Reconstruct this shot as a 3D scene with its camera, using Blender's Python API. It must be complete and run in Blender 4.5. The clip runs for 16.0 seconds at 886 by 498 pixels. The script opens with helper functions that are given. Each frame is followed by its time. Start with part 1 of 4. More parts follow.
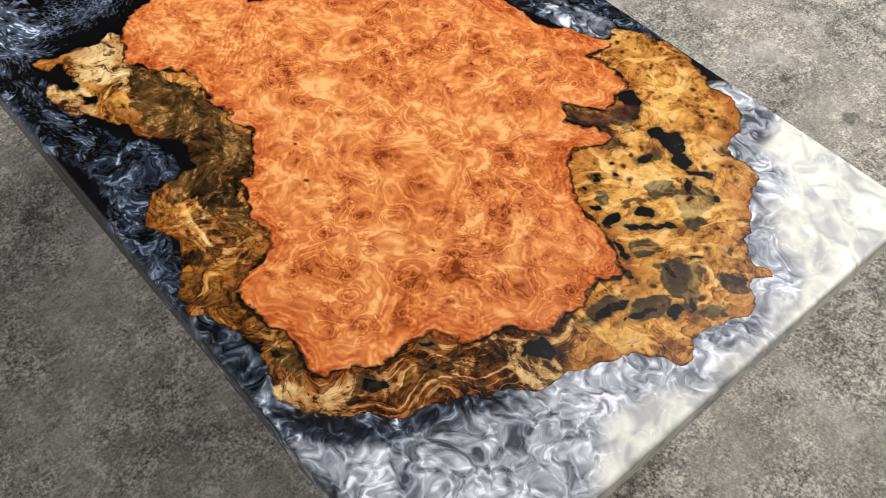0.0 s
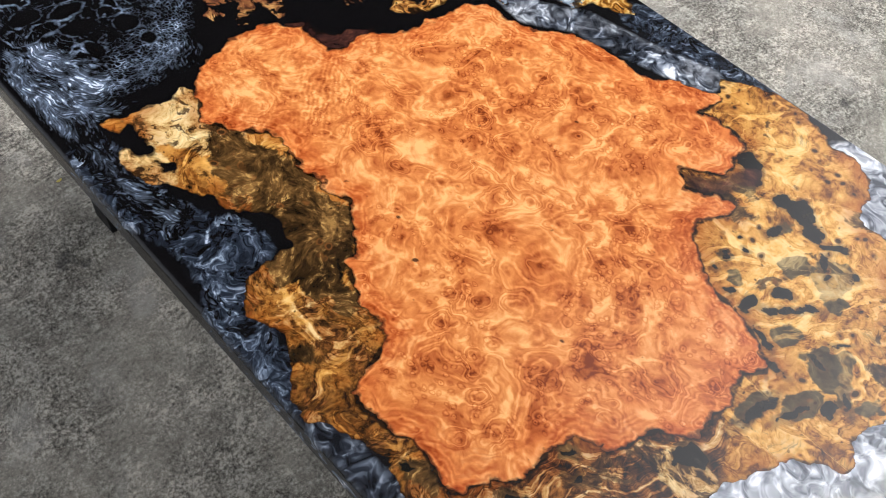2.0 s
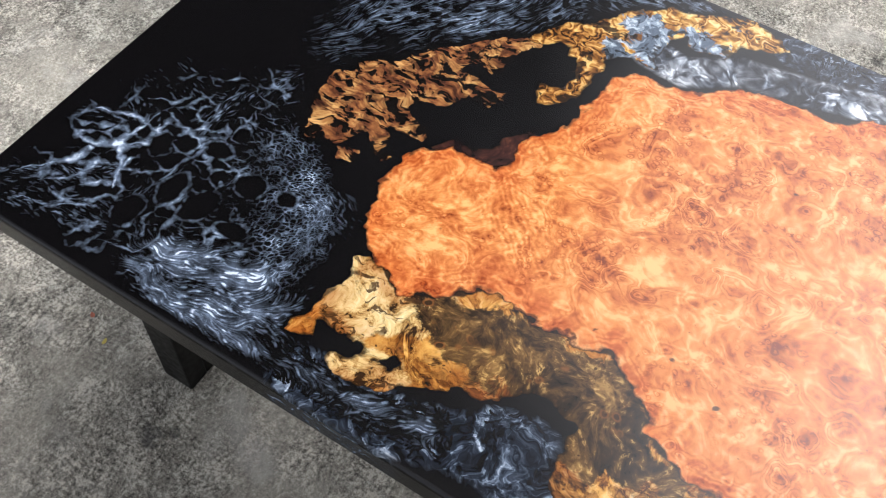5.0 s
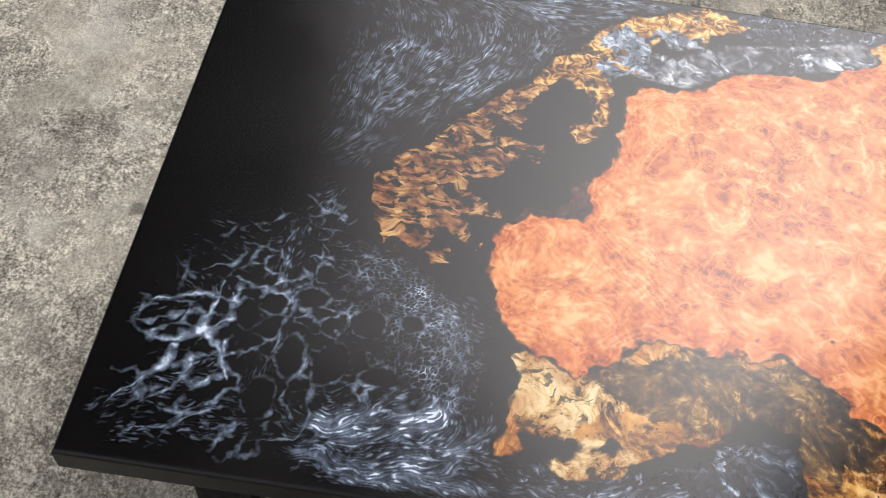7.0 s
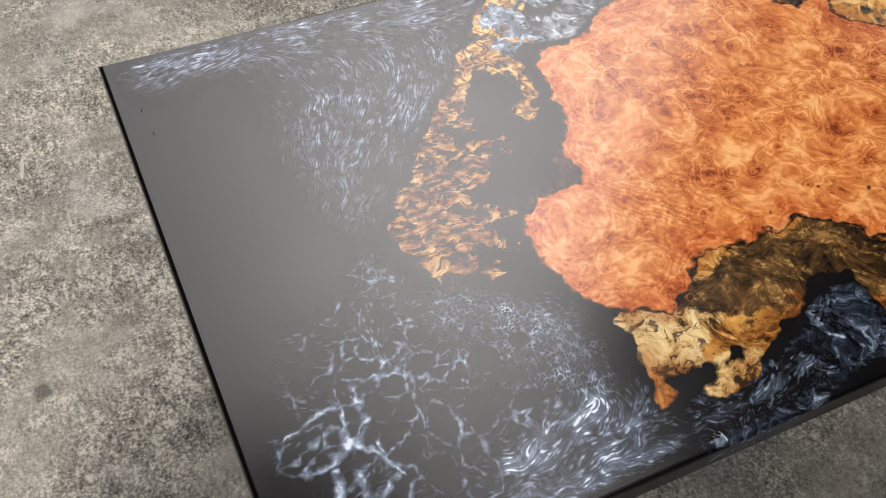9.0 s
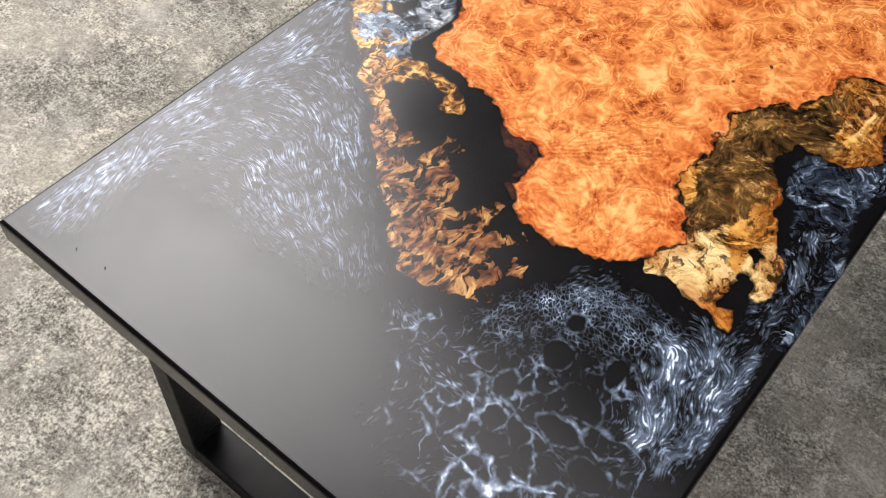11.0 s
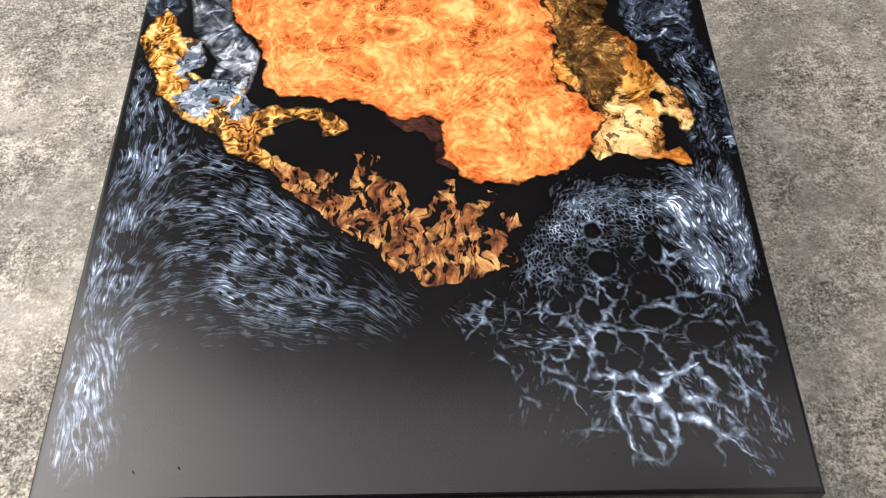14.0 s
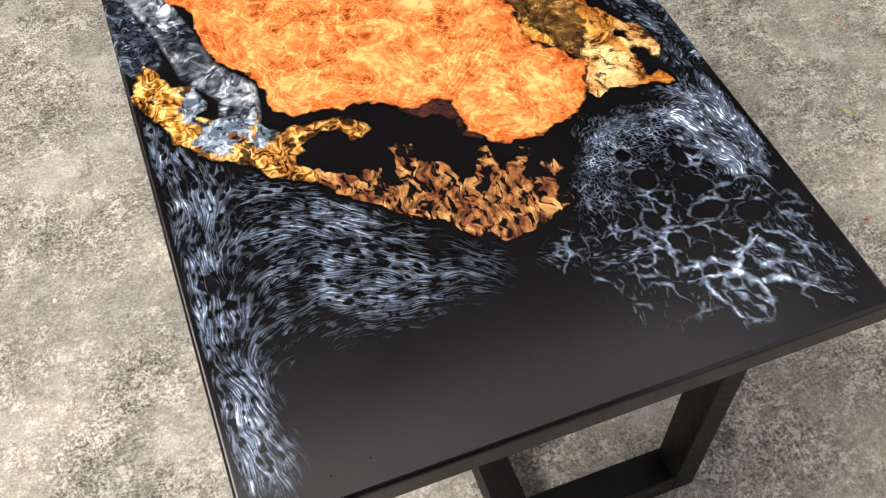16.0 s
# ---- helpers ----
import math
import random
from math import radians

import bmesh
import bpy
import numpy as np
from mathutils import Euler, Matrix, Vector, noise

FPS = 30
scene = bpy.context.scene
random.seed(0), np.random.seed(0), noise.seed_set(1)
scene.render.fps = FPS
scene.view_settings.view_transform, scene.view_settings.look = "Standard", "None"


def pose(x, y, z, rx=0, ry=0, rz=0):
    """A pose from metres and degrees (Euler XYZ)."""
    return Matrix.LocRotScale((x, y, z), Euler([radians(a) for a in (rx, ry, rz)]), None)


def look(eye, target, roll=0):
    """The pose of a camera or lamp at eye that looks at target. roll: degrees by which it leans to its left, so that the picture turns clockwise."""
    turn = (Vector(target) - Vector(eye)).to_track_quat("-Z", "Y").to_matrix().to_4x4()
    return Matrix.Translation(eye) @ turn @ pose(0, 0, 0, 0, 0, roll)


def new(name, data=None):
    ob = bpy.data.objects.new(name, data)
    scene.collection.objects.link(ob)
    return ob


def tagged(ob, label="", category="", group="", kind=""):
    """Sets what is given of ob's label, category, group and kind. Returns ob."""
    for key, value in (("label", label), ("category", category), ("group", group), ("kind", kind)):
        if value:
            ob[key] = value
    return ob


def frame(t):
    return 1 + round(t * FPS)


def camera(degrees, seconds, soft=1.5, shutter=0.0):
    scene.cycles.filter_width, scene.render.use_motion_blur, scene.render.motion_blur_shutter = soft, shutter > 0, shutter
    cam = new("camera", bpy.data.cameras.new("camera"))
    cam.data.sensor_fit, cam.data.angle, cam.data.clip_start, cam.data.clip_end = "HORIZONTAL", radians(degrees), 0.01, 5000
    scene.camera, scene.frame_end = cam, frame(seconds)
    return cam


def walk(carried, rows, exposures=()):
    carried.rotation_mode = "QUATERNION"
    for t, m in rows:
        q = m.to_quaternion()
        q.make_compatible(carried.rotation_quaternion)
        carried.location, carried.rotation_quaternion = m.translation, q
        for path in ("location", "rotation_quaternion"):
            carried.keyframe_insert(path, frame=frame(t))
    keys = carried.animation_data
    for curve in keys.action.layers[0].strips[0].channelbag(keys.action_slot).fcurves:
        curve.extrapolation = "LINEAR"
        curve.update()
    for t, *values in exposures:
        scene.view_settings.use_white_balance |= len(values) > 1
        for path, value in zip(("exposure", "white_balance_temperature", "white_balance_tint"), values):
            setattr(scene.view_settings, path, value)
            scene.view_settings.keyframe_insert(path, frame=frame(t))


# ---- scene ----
cam = camera(49.1, 16.0, soft=1.1)
PATH = [
    (0, (-0.709, 0.454, 1.169), (0.202, -0.364, -0.413), 1.5),
    (0.5, (-0.671, 0.455, 1.17), (0.221, -0.359, -0.424), 2.2),
    (1, (-0.631, 0.465, 1.168), (0.245, -0.353, -0.433), 2.9),
    (1.5, (-0.578, 0.467, 1.166), (0.279, -0.354, -0.443), 3.2),
    (2, (-0.521, 0.476, 1.168), (0.312, -0.364, -0.445), 3.8),
    (2.5, (-0.467, 0.486, 1.165), (0.325, -0.384, -0.452), 4.6),
    (3, (-0.403, 0.507, 1.162), (0.347, -0.404, -0.453), 5.2),
    (3.5, (-0.35, 0.517, 1.16), (0.376, -0.406, -0.459), 5.0),
    (4, (-0.28, 0.515, 1.15), (0.413, -0.406, -0.485), 4.0),
    (4.5, (-0.182, 0.518, 1.149), (0.425, -0.419, -0.51), 3.2),
    (5, (-0.114, 0.531, 1.152), (0.437, -0.44, -0.508), 3.3),
    (5.2, (-0.074, 0.541, 1.148), (0.441, -0.454, -0.509), 3.7),
    (7.3, (0.284, 0.57, 1.15), (0.205, -0.589, -0.478), 7.0),
    (7.5, (0.31, 0.549, 1.15), (0.171, -0.589, -0.489), 6.3),
    (8, (0.377, 0.521, 1.147), (0.089, -0.593, -0.489), 6.9),
    (8.5, (0.468, 0.507, 1.154), (0.012, -0.581, -0.461), 7.2),
    (9, (0.549, 0.505, 1.156), (-0.049, -0.544, -0.438), 6.2),
    (9.5, (0.615, 0.493, 1.152), (-0.099, -0.51, -0.425), 6.0),
    (9.7, (0.631, 0.485, 1.149), (-0.128, -0.493, -0.421), 6.1),
    (11.8, (0.752, 0.221, 1.156), (-0.329, -0.265, -0.455), 3.1),
    (12, (0.769, 0.207, 1.156), (-0.346, -0.229, -0.447), 2.8),
    (12.5, (0.819, 0.164, 1.168), (-0.354, -0.145, -0.422), 2.0),
    (13, (0.825, 0.114, 1.162), (-0.377, -0.096, -0.423), 2.1),
    (13.5, (0.809, 0.058, 1.163), (-0.372, -0.055, -0.447), 0.1),
    (14, (0.79, 0.01, 1.168), (-0.365, 0.024, -0.464), -0.3),
    (14.5, (0.788, -0.042, 1.166), (-0.348, 0.098, -0.474), 1.1),
    (15, (0.802, -0.127, 1.182), (-0.335, 0.129, -0.443), 0.7),
    (15.5, (0.82, -0.2, 1.193), (-0.317, 0.156, -0.413), 0.2),
    (16, (0.828, -0.258, 1.192), (-0.292, 0.166, -0.41), -0.3),
]
EXPOSURES = [(0.0, 1.18, 6400, 14), (2.5, 1.33, 6150, 13), (5.0, 1.38, 6150, 13), (7.5, 0.98, 6550, 14), (9.0, 0.91, 6550, 14), (12.5, 1.77, 6450, 14), (16.0, 1.80, 6750, 14)]
walk(cam, [(t, look(eye, target, roll)) for t, eye, target, roll in PATH], EXPOSURES)

# ---- light: open sky, seen between overhead panels added further down ----
SKY_AZ = -120.0                       # the side the sun and open sky stand on, degrees from +x
world = bpy.data.worlds.new("sky")
scene.world = world
world.use_nodes = True
wt = world.node_tree
sky = wt.nodes.new("ShaderNodeTexSky")
sky.sky_type, sky.sun_disc = "NISHITA", False
sky.sun_elevation, sky.sun_rotation = radians(52), radians(90 - SKY_AZ)
sky.air_density, sky.dust_density, sky.ozone_density = 1.0, 4.0, 1.0
veil = wt.nodes.new("ShaderNodeHueSaturation")      # thin cloud takes most of the blue out of the sky
veil.inputs["Saturation"].default_value = 0.16
wt.links.new(sky.outputs[0], veil.inputs["Color"])
wt.links.new(veil.outputs[0], wt.nodes["Background"].inputs[0])
wt.nodes["Background"].inputs[1].default_value = 0.15

sun = new("sun", bpy.data.lights.new("sun", "SUN"))
sun.data.energy, sun.data.angle, sun.data.color = 0.85, radians(110), (1.0, 0.95, 0.88)
sd = Vector((math.cos(radians(SKY_AZ)) * math.cos(radians(58)), math.sin(radians(SKY_AZ)) * math.cos(radians(58)), math.sin(radians(58))))
sun.matrix_world = look(sd * 20, (0, 0, 0))


# ---- materials ----
class Nodes:
    """A node material, written as a chain of short calls."""

    def __init__(self, name):
        self.mat = bpy.data.materials.new(name)
        self.mat.use_nodes = True
        self.tree = self.mat.node_tree
        self.bsdf = self.tree.nodes["Principled BSDF"]

    def put(self, socket, value):
        if isinstance(value, bpy.types.NodeSocket):
            self.tree.links.new(value, socket)
        elif value is not None:
            if socket.type == "RGBA" and len(value) == 3:
                value = (*value, 1.0)
            socket.default_value = value

    def node(self, kind, out=0, props=None, **inputs):
        n = self.tree.nodes.new(kind)
        for key, value in (props or {}).items():
            setattr(n, key, value)
        for key, value in inputs.items():
            self.put(n.inputs[int(key[1:])] if key[0] == "i" and key[1:].isdigit() else n.inputs[key], value)
        return n.outputs[out]

    def where(self):
        return self.node("ShaderNodeTexCoord", 3)

    def attr(self, name):
        return self.node("ShaderNodeAttribute", 2, {"attribute_name": name})

    def vattr(self, name):
        return self.node("ShaderNodeAttribute", 1, {"attribute_name": name})

    def math(self, op, a, b=0.0, c=0.0, clamp=False):
        return self.node("ShaderNodeMath", 0, {"operation": op, "use_clamp": clamp}, i0=a, i1=b, i2=c)

    def mul(self, a, b):
        return self.math("MULTIPLY", a, b)

    def add(self, a, b, clamp=False):
        return self.math("ADD", a, b, 0.0, clamp)

    def vmath(self, op, a, b):
        return self.node("ShaderNodeVectorMath", 0, {"operation": op}, i0=a, i1=b)

    def scale(self, v, s):
        n = self.tree.nodes.new("ShaderNodeVectorMath")
        n.operation = "SCALE"
        self.put(n.inputs[0], v)
        self.put(n.inputs[3], s)
        return n.outputs[0]

    def noise(self, v, scale, detail=3.0, rough=0.55, distort=0.0, color=False):
        return self.node("ShaderNodeTexNoise", 1 if color else 0, None, Vector=v, Scale=scale, Detail=detail, Roughness=rough, Distortion=distort)

    def voronoi(self, v, scale, feature="F1", out=0, random_=1.0):
        return self.node("ShaderNodeTexVoronoi", out, {"feature": feature}, Vector=v, Scale=scale, Randomness=random_)

    def warp(self, v, scale, amount, detail=2.0):
        c = self.vmath("SUBTRACT", self.noise(v, scale, detail, color=True), (0.5, 0.5, 0.5))
        return self.vmath("ADD", v, self.scale(c, amount))

    def span(self, x, a, b, lo=0.0, hi=1.0, smooth=True):
        return self.node("ShaderNodeMapRange", 0, {"interpolation_type": "SMOOTHSTEP" if smooth else "LINEAR", "clamp": True}, i0=x, i1=a, i2=b, i3=lo, i4=hi)

    def ridge(self, x, power=3.0):
        """1 where x is 0.5, falling off on both sides."""
        return self.math("POWER", self.math("SUBTRACT", 1.0, self.math("ABSOLUTE", self.math("MULTIPLY_ADD", x, 2.0, -1.0)), clamp=True), power)

    def mix(self, f, a, b, blend="MIX"):
        n = self.tree.nodes.new("ShaderNodeMix")
        n.data_type, n.blend_type = "RGBA", blend
        self.put(n.inputs[0], f)
        self.put(n.inputs[6], a)
        self.put(n.inputs[7], b)
        return n.outputs[2]

    def ramp(self, f, stops):
        n = self.tree.nodes.new("ShaderNodeValToRGB")
        el = n.color_ramp.elements
        while len(el) < len(stops):
            el.new(0.5)
        for e, (p, c) in zip(el, stops):
            e.position, e.color = p, (*c, 1.0)
        self.put(n.inputs[0], f)
        return n.outputs[0]

    def bump(self, h, strength, distance):
        return self.node("ShaderNodeBump", 0, None, Strength=strength, Distance=distance, Height=h)

    def done(self, color, rough=0.5, metal=0.0, normal=None, spec=0.5, **more):
        for key, value in (("Base Color", color), ("Roughness", rough), ("Metallic", metal), ("Normal", normal), ("Specular IOR Level", spec)):
            self.put(self.bsdf.inputs[key], value)
        for key, value in more.items():
            self.put(self.bsdf.inputs[key.replace("_", " ")], value)
        return self.mat


SHEEN = 0.28     # specular level of the top, set below that of clear resin
GLOSS = 0.205      # the satin of the poured finish


def finish(n):
    """Roughness of the finish, slightly uneven from polishing."""
    return n.span(n.noise(n.where(), 9.0, 4.0), 0.3, 0.7, GLOSS - 0.02, GLOSS + 0.03)


def burl_material():
    n = Nodes("burl_wood")
    p = n.where()
    edge, fine = n.attr("edge"), n.attr("fine")
    w = n.warp(n.warp(p, 11.0, 0.045, 0.0), 36.0, 0.018, 0.5)
    # a smooth relief whose contours are the growth lines; eyes are little hills in it, single and in clusters
    bent = n.warp(p, 45.0, 0.012, 1.0)

    def eyes(size, least, radius):
        near, pick = n.voronoi(bent, size), n.voronoi(bent, size, "F1", 1)
        return n.mul(n.span(n.math("DIVIDE", near, n.math("MULTIPLY_ADD", pick, radius * 0.7, radius * 0.5)), 0.0, 1.0, 1.0, 0.0), n.span(pick, least, least + 0.08))

    flock = n.span(n.noise(p, 14.0, 1.0), 0.42, 0.54)
    hill1, hill2 = eyes(48.0, 0.30, 0.48), n.mul(eyes(98.0, 0.20, 0.52), flock)
    slow = n.noise(w, 14.0, 1.0, 0.4)
    curl = n.noise(n.warp(w, 32.0, 0.014, 0.5), 36.0, 1.5, 0.45)
    relief = n.add(n.add(n.mul(slow, 0.75), n.mul(curl, 0.42)), n.add(n.mul(hill1, 0.10), n.mul(hill2, 0.04)))
    eye = n.attr("eye")
    round_ = n.span(eye, 0.0, 1.25, 1.0, 0.0)
    relief = n.add(relief, n.add(n.mul(n.noise(p, 95.0, 1.0), 0.020), n.mul(round_, 0.22)))
    thin = n.math("POWER", n.math("MULTIPLY_ADD", n.math("SINE", n.mul(relief, 118.0)), 0.5, 0.5), 1.8)
    wide = n.math("SINE", n.mul(relief, 58.0))
    drawn = n.span(n.noise(p, 21.0, 2.0), 0.44, 0.58)
    mott = n.noise(n.warp(w, 36.0, 0.018, 0.5), 52.0, 3.0, 0.55)
    small = n.noise(n.warp(w, 60.0, 0.012), 170.0, 4.0, 0.66)
    tone = n.add(n.add(n.mul(n.noise(p, 8.0, 1.0), 0.06), 0.04), n.add(n.mul(mott, 0.42), n.mul(curl, 0.46)))
    tone = n.add(tone, n.mul(wide, 0.050))
    fibre = n.noise(w, 44.0, 4.0, 0.60, 2.2)
    tone = n.add(tone, n.mul(n.math("SUBTRACT", fibre, 0.5), 0.42))
    tone = n.math("SUBTRACT", tone, n.mul(n.mul(thin, n.math("MULTIPLY_ADD", drawn, 0.92, 0.08)), n.mul(n.math("MULTIPLY_ADD", fine, -0.08, 0.125), n.span(small, 0.34, 0.60, 0.45, 1.15))))
    # clusters of pin eyes: each a pale oval with a thin dark ring and a dark pith, in redder wood
    squeezed = n.vmath("MULTIPLY", n.warp(p, 70.0, 0.008, 1.0), (1.0, 1.25, 1.0))

    def rings(size, least, radius, mask, rim_, pith):
        near, pick = n.voronoi(squeezed, size), n.voronoi(squeezed, size, "F1", 1)
        r = n.math("DIVIDE", near, n.math("MULTIPLY_ADD", pick, radius * 0.6, radius * 0.6))
        on = n.mul(n.span(pick, least, least + 0.05), mask)
        ring = n.span(n.math("ABSOLUTE", n.math("SUBTRACT", r, n.span(small, 0.3, 0.7, 0.65, 1.0))), 0.0, 0.42, rim_, 0.0)
        dot = n.span(r, 0.10, 0.42, pith, 0.0)
        lens = n.span(r, 0.25, 0.85, -0.07, 0.0)
        return n.mul(on, n.add(n.add(ring, dot), lens))

    nest1 = n.span(n.noise(n.warp(p, 25.0, 0.03, 1.0), 17.0, 1.0), 0.46, 0.56)
    nest2 = n.span(n.noise(n.warp(p, 25.0, 0.03, 1.0), 12.0, 1.0), 0.44, 0.52)
    tone = n.math("SUBTRACT", tone, n.mul(nest1, 0.040))
    tone = n.math("SUBTRACT", tone, n.add(rings(125.0, 0.30, 0.46, nest1, 0.11, 0.17), rings(60.0, 0.50, 0.50, nest2, 0.05, 0.11)))
    tone = n.math("SUBTRACT", tone, n.mul(n.math("POWER", hill2, 1.5), 0.05))
    tone = n.math("SUBTRACT", tone, n.mul(hill1, 0.05))
    # the large eyes: redder wood, nested rings and a dark pith
    swell = n.mul(n.math("SINE", n.math("MULTIPLY_ADD", eye, 15.0, n.mul(small, 3.0))), n.span(eye, 0.2, 1.15, 0.035, 0.0))
    pith_ = n.add(n.span(eye, 0.06, 0.26, 0.17, 0.0), n.mul(n.span(eye, 0.45, 1.1, 0.085, 0.0), n.span(small, 0.35, 0.6, 0.6, 1.2)))
    tone = n.math("SUBTRACT", n.add(tone, swell), pith_)
    comb = n.math("SINE", n.mul(n.node("ShaderNodeVectorMath", 1, {"operation": "DOT_PRODUCT"}, i0=n.warp(p, 30.0, 0.02), i1=(0.71, 0.70, 0.0)), 1150.0))
    tone = n.add(tone, n.mul(n.mul(comb, n.attr("ripple")), 0.055))
    tone = n.add(tone, n.mul(n.math("SUBTRACT", small, 0.5), n.math("MULTIPLY_ADD", fine, 0.34, 0.24)))
    col = n.ramp(tone, [(0.16, (0.20, 0.036, 0.008)), (0.28, (0.44, 0.108, 0.023)), (0.40, (0.62, 0.190, 0.046)), (0.51, (0.76, 0.290, 0.082)), (0.64, (0.90, 0.47, 0.18))])
    pin = n.span(n.math("MAXIMUM", hill2, n.mul(hill1, 0.96)), 0.88, 0.97)
    col = n.mix(n.mul(pin, 0.55), col, (0.16, 0.030, 0.009))
    col = n.mix(n.span(n.add(n.attr("knot"), n.mul(n.math("SUBTRACT", n.noise(p, 160.0, 2.0), 0.5), 3.0)), -1.2, 0.2, 0.9, 0.0), col, (0.035, 0.012, 0.008))
    # redder towards the live edge, nested growth lines along it and a thin dark line
    red = n.mul(n.span(edge, 0.0, 55.0, 1.0, 0.0), n.span(n.noise(p, 20.0, 3.0), 0.25, 0.6))
    col = n.mix(n.mul(red, 0.5), col, n.mix(1.0, col, (0.92, 0.62, 0.45), "MULTIPLY"))
    nest = n.math("MULTIPLY_ADD", n.math("SINE", n.add(n.mul(edge, 1.05), n.mul(n.noise(n.warp(p, 20.0, 0.03), 26.0, 2.0), 17.0))), 0.5, 0.5)
    nest = n.mul(n.mul(nest, n.span(edge, 2.0, 46.0, 0.72, 0.0)), n.span(n.noise(p, 15.0, 2.0), 0.40, 0.55))
    col = n.mix(nest, col, n.mix(1.0, col, (0.64, 0.38, 0.27), "MULTIPLY"))
    rim = n.span(n.add(edge, n.mul(n.math("SUBTRACT", n.noise(p, 90.0, 4.0, 0.65), 0.5), 9.0)), 0.0, 3.2, 1.0, 0.0)
    col = n.mix(n.mul(rim, 0.85), col, (0.036, 0.009, 0.006))
    return n.done(col, finish(n), spec=SHEEN)


def sapwood_material():
    n = Nodes("live_edge_sapwood")
    p = n.where()
    edge, void, cloud, brown, streak, cream, maroon = (n.attr(a) for a in ("edge", "void", "cloud", "brown", "streak", "cream", "maroon"))
    w = n.warp(n.warp(p, 16.0, 0.05, 1.0), 55.0, 0.016)
    along = n.vmath("ADD", n.vattr("along"), n.vmath("SUBTRACT", w, p))
    layered = n.noise(n.vmath("MULTIPLY", along, (9.0, 120.0, 1.0)), 1.0, 4.0, 0.62)        # along the live edge
    running = n.noise(n.vmath("MULTIPLY", along, (85.0, 14.0, 1.0)), 1.0, 4.0, 0.62)        # out from the burl
    grain = n.math("MULTIPLY_ADD", n.span(streak, 0.3, 0.7), n.math("SUBTRACT", layered, running), running)
    big = n.noise(w, 36.0, 6.0, 0.68)
    blot = n.noise(w, 15.0, 4.0, 0.62)
    fleck_ = n.noise(n.warp(w, 80.0, 0.01), 120.0, 4.0, 0.7)
    tone = n.add(n.add(n.mul(big, 0.26), n.mul(blot, 0.24)), n.add(n.mul(grain, 0.36), n.mul(fleck_, 0.14)))
    tone = n.math("MULTIPLY_ADD", tone, n.math("MULTIPLY_ADD", streak, 0.4, 2.1), n.math("MULTIPLY_ADD", streak, -0.21, -0.52))
    vein = n.ridge(grain, 14.0)
    tone = n.math("SUBTRACT", tone, n.mul(vein, 0.15))
    tan = n.ramp(tone, [(0.26, (0.018, 0.007, 0.002)), (0.35, (0.22, 0.074, 0.012)), (0.44, (0.54, 0.240, 0.043)), (0.55, (0.76, 0.415, 0.100)), (0.70, (0.88, 0.60, 0.24))])
    mid = n.ramp(tone, [(0.34, (0.010, 0.005, 0.003)), (0.44, (0.070, 0.024, 0.007)), (0.53, (0.32, 0.120, 0.026)), (0.62, (0.62, 0.36, 0.12)), (0.70, (0.82, 0.61, 0.30))])
    dark = n.ramp(n.math("MULTIPLY_ADD", n.add(n.mul(blot, 0.35), n.add(n.mul(big, 0.40), n.mul(fleck_, 0.25))), 1.8, -0.4), [(0.32, (0.006, 0.004, 0.002)), (0.45, (0.034, 0.017, 0.006)), (0.56, (0.11, 0.055, 0.016)), (0.69, (0.34, 0.185, 0.052))])
    dark = n.mix(n.mul(n.span(fleck_, 0.56, 0.66), n.span(big, 0.44, 0.60)), dark, (0.55, 0.33, 0.10))
    pale = n.ramp(n.add(n.mul(big, 0.6), n.mul(fleck_, 0.4)), [(0.42, (0.035, 0.016, 0.006)), (0.465, (0.44, 0.235, 0.068)), (0.53, (0.77, 0.54, 0.23)), (0.63, (0.92, 0.77, 0.44))])
    col = n.mix(n.span(n.add(streak, n.mul(n.math("SUBTRACT", big, 0.5), 1.8)), 0.3, 0.6), tan, mid)
    col = n.mix(n.span(n.add(cream, n.mul(n.math("SUBTRACT", big, 0.5), 1.2)), 0.35, 0.62), col, pale)
    col = n.mix(n.mul(n.span(edge, 0.0, 30.0, 0.85, 0.0), n.span(blot, 0.40, 0.58)), col, n.mix(1.0, col, (0.55, 0.30, 0.16), "MULTIPLY"))
    col = n.mix(n.span(n.add(brown, n.mul(n.math("SUBTRACT", n.noise(w, 34.0, 6.0, 0.70), 0.5), 2.4)), 0.40, 0.62), col, dark)
    smoke = n.noise(n.vmath("ADD", n.scale(along, 0.5), w), 24.0, 5.0, 0.64)
    band = n.mul(n.span(n.add(smoke, n.mul(streak, 0.10)), 0.635, 0.68), n.span(cream, 0.2, 0.6, 1.0, 0.3))
    col = n.mix(n.mul(band, 0.88), col, n.ramp(fleck_, [(0.40, (0.014, 0.007, 0.003)), (0.55, (0.070, 0.029, 0.008)), (0.66, (0.28, 0.125, 0.034))]))
    torn = n.noise(n.vmath("MULTIPLY", n.warp(w, 40.0, 0.012), (45.0, 150.0, 1.0)), 1.0, 4.0, 0.62)
    col = n.mix(n.mul(n.span(torn, 0.37, 0.43, 0.9, 0.0), n.span(cream, 0.15, 0.6)), col, (0.050, 0.022, 0.008))
    crack = n.mul(n.ridge(n.noise(n.vmath("MULTIPLY", along, (34.0, 40.0, 1.0)), 1.0, 4.0, 0.60), 40.0), n.span(blot, 0.42, 0.52, 1.0, 0.0))
    col = n.mix(n.mul(crack, 0.6), col, (0.010, 0.006, 0.003))
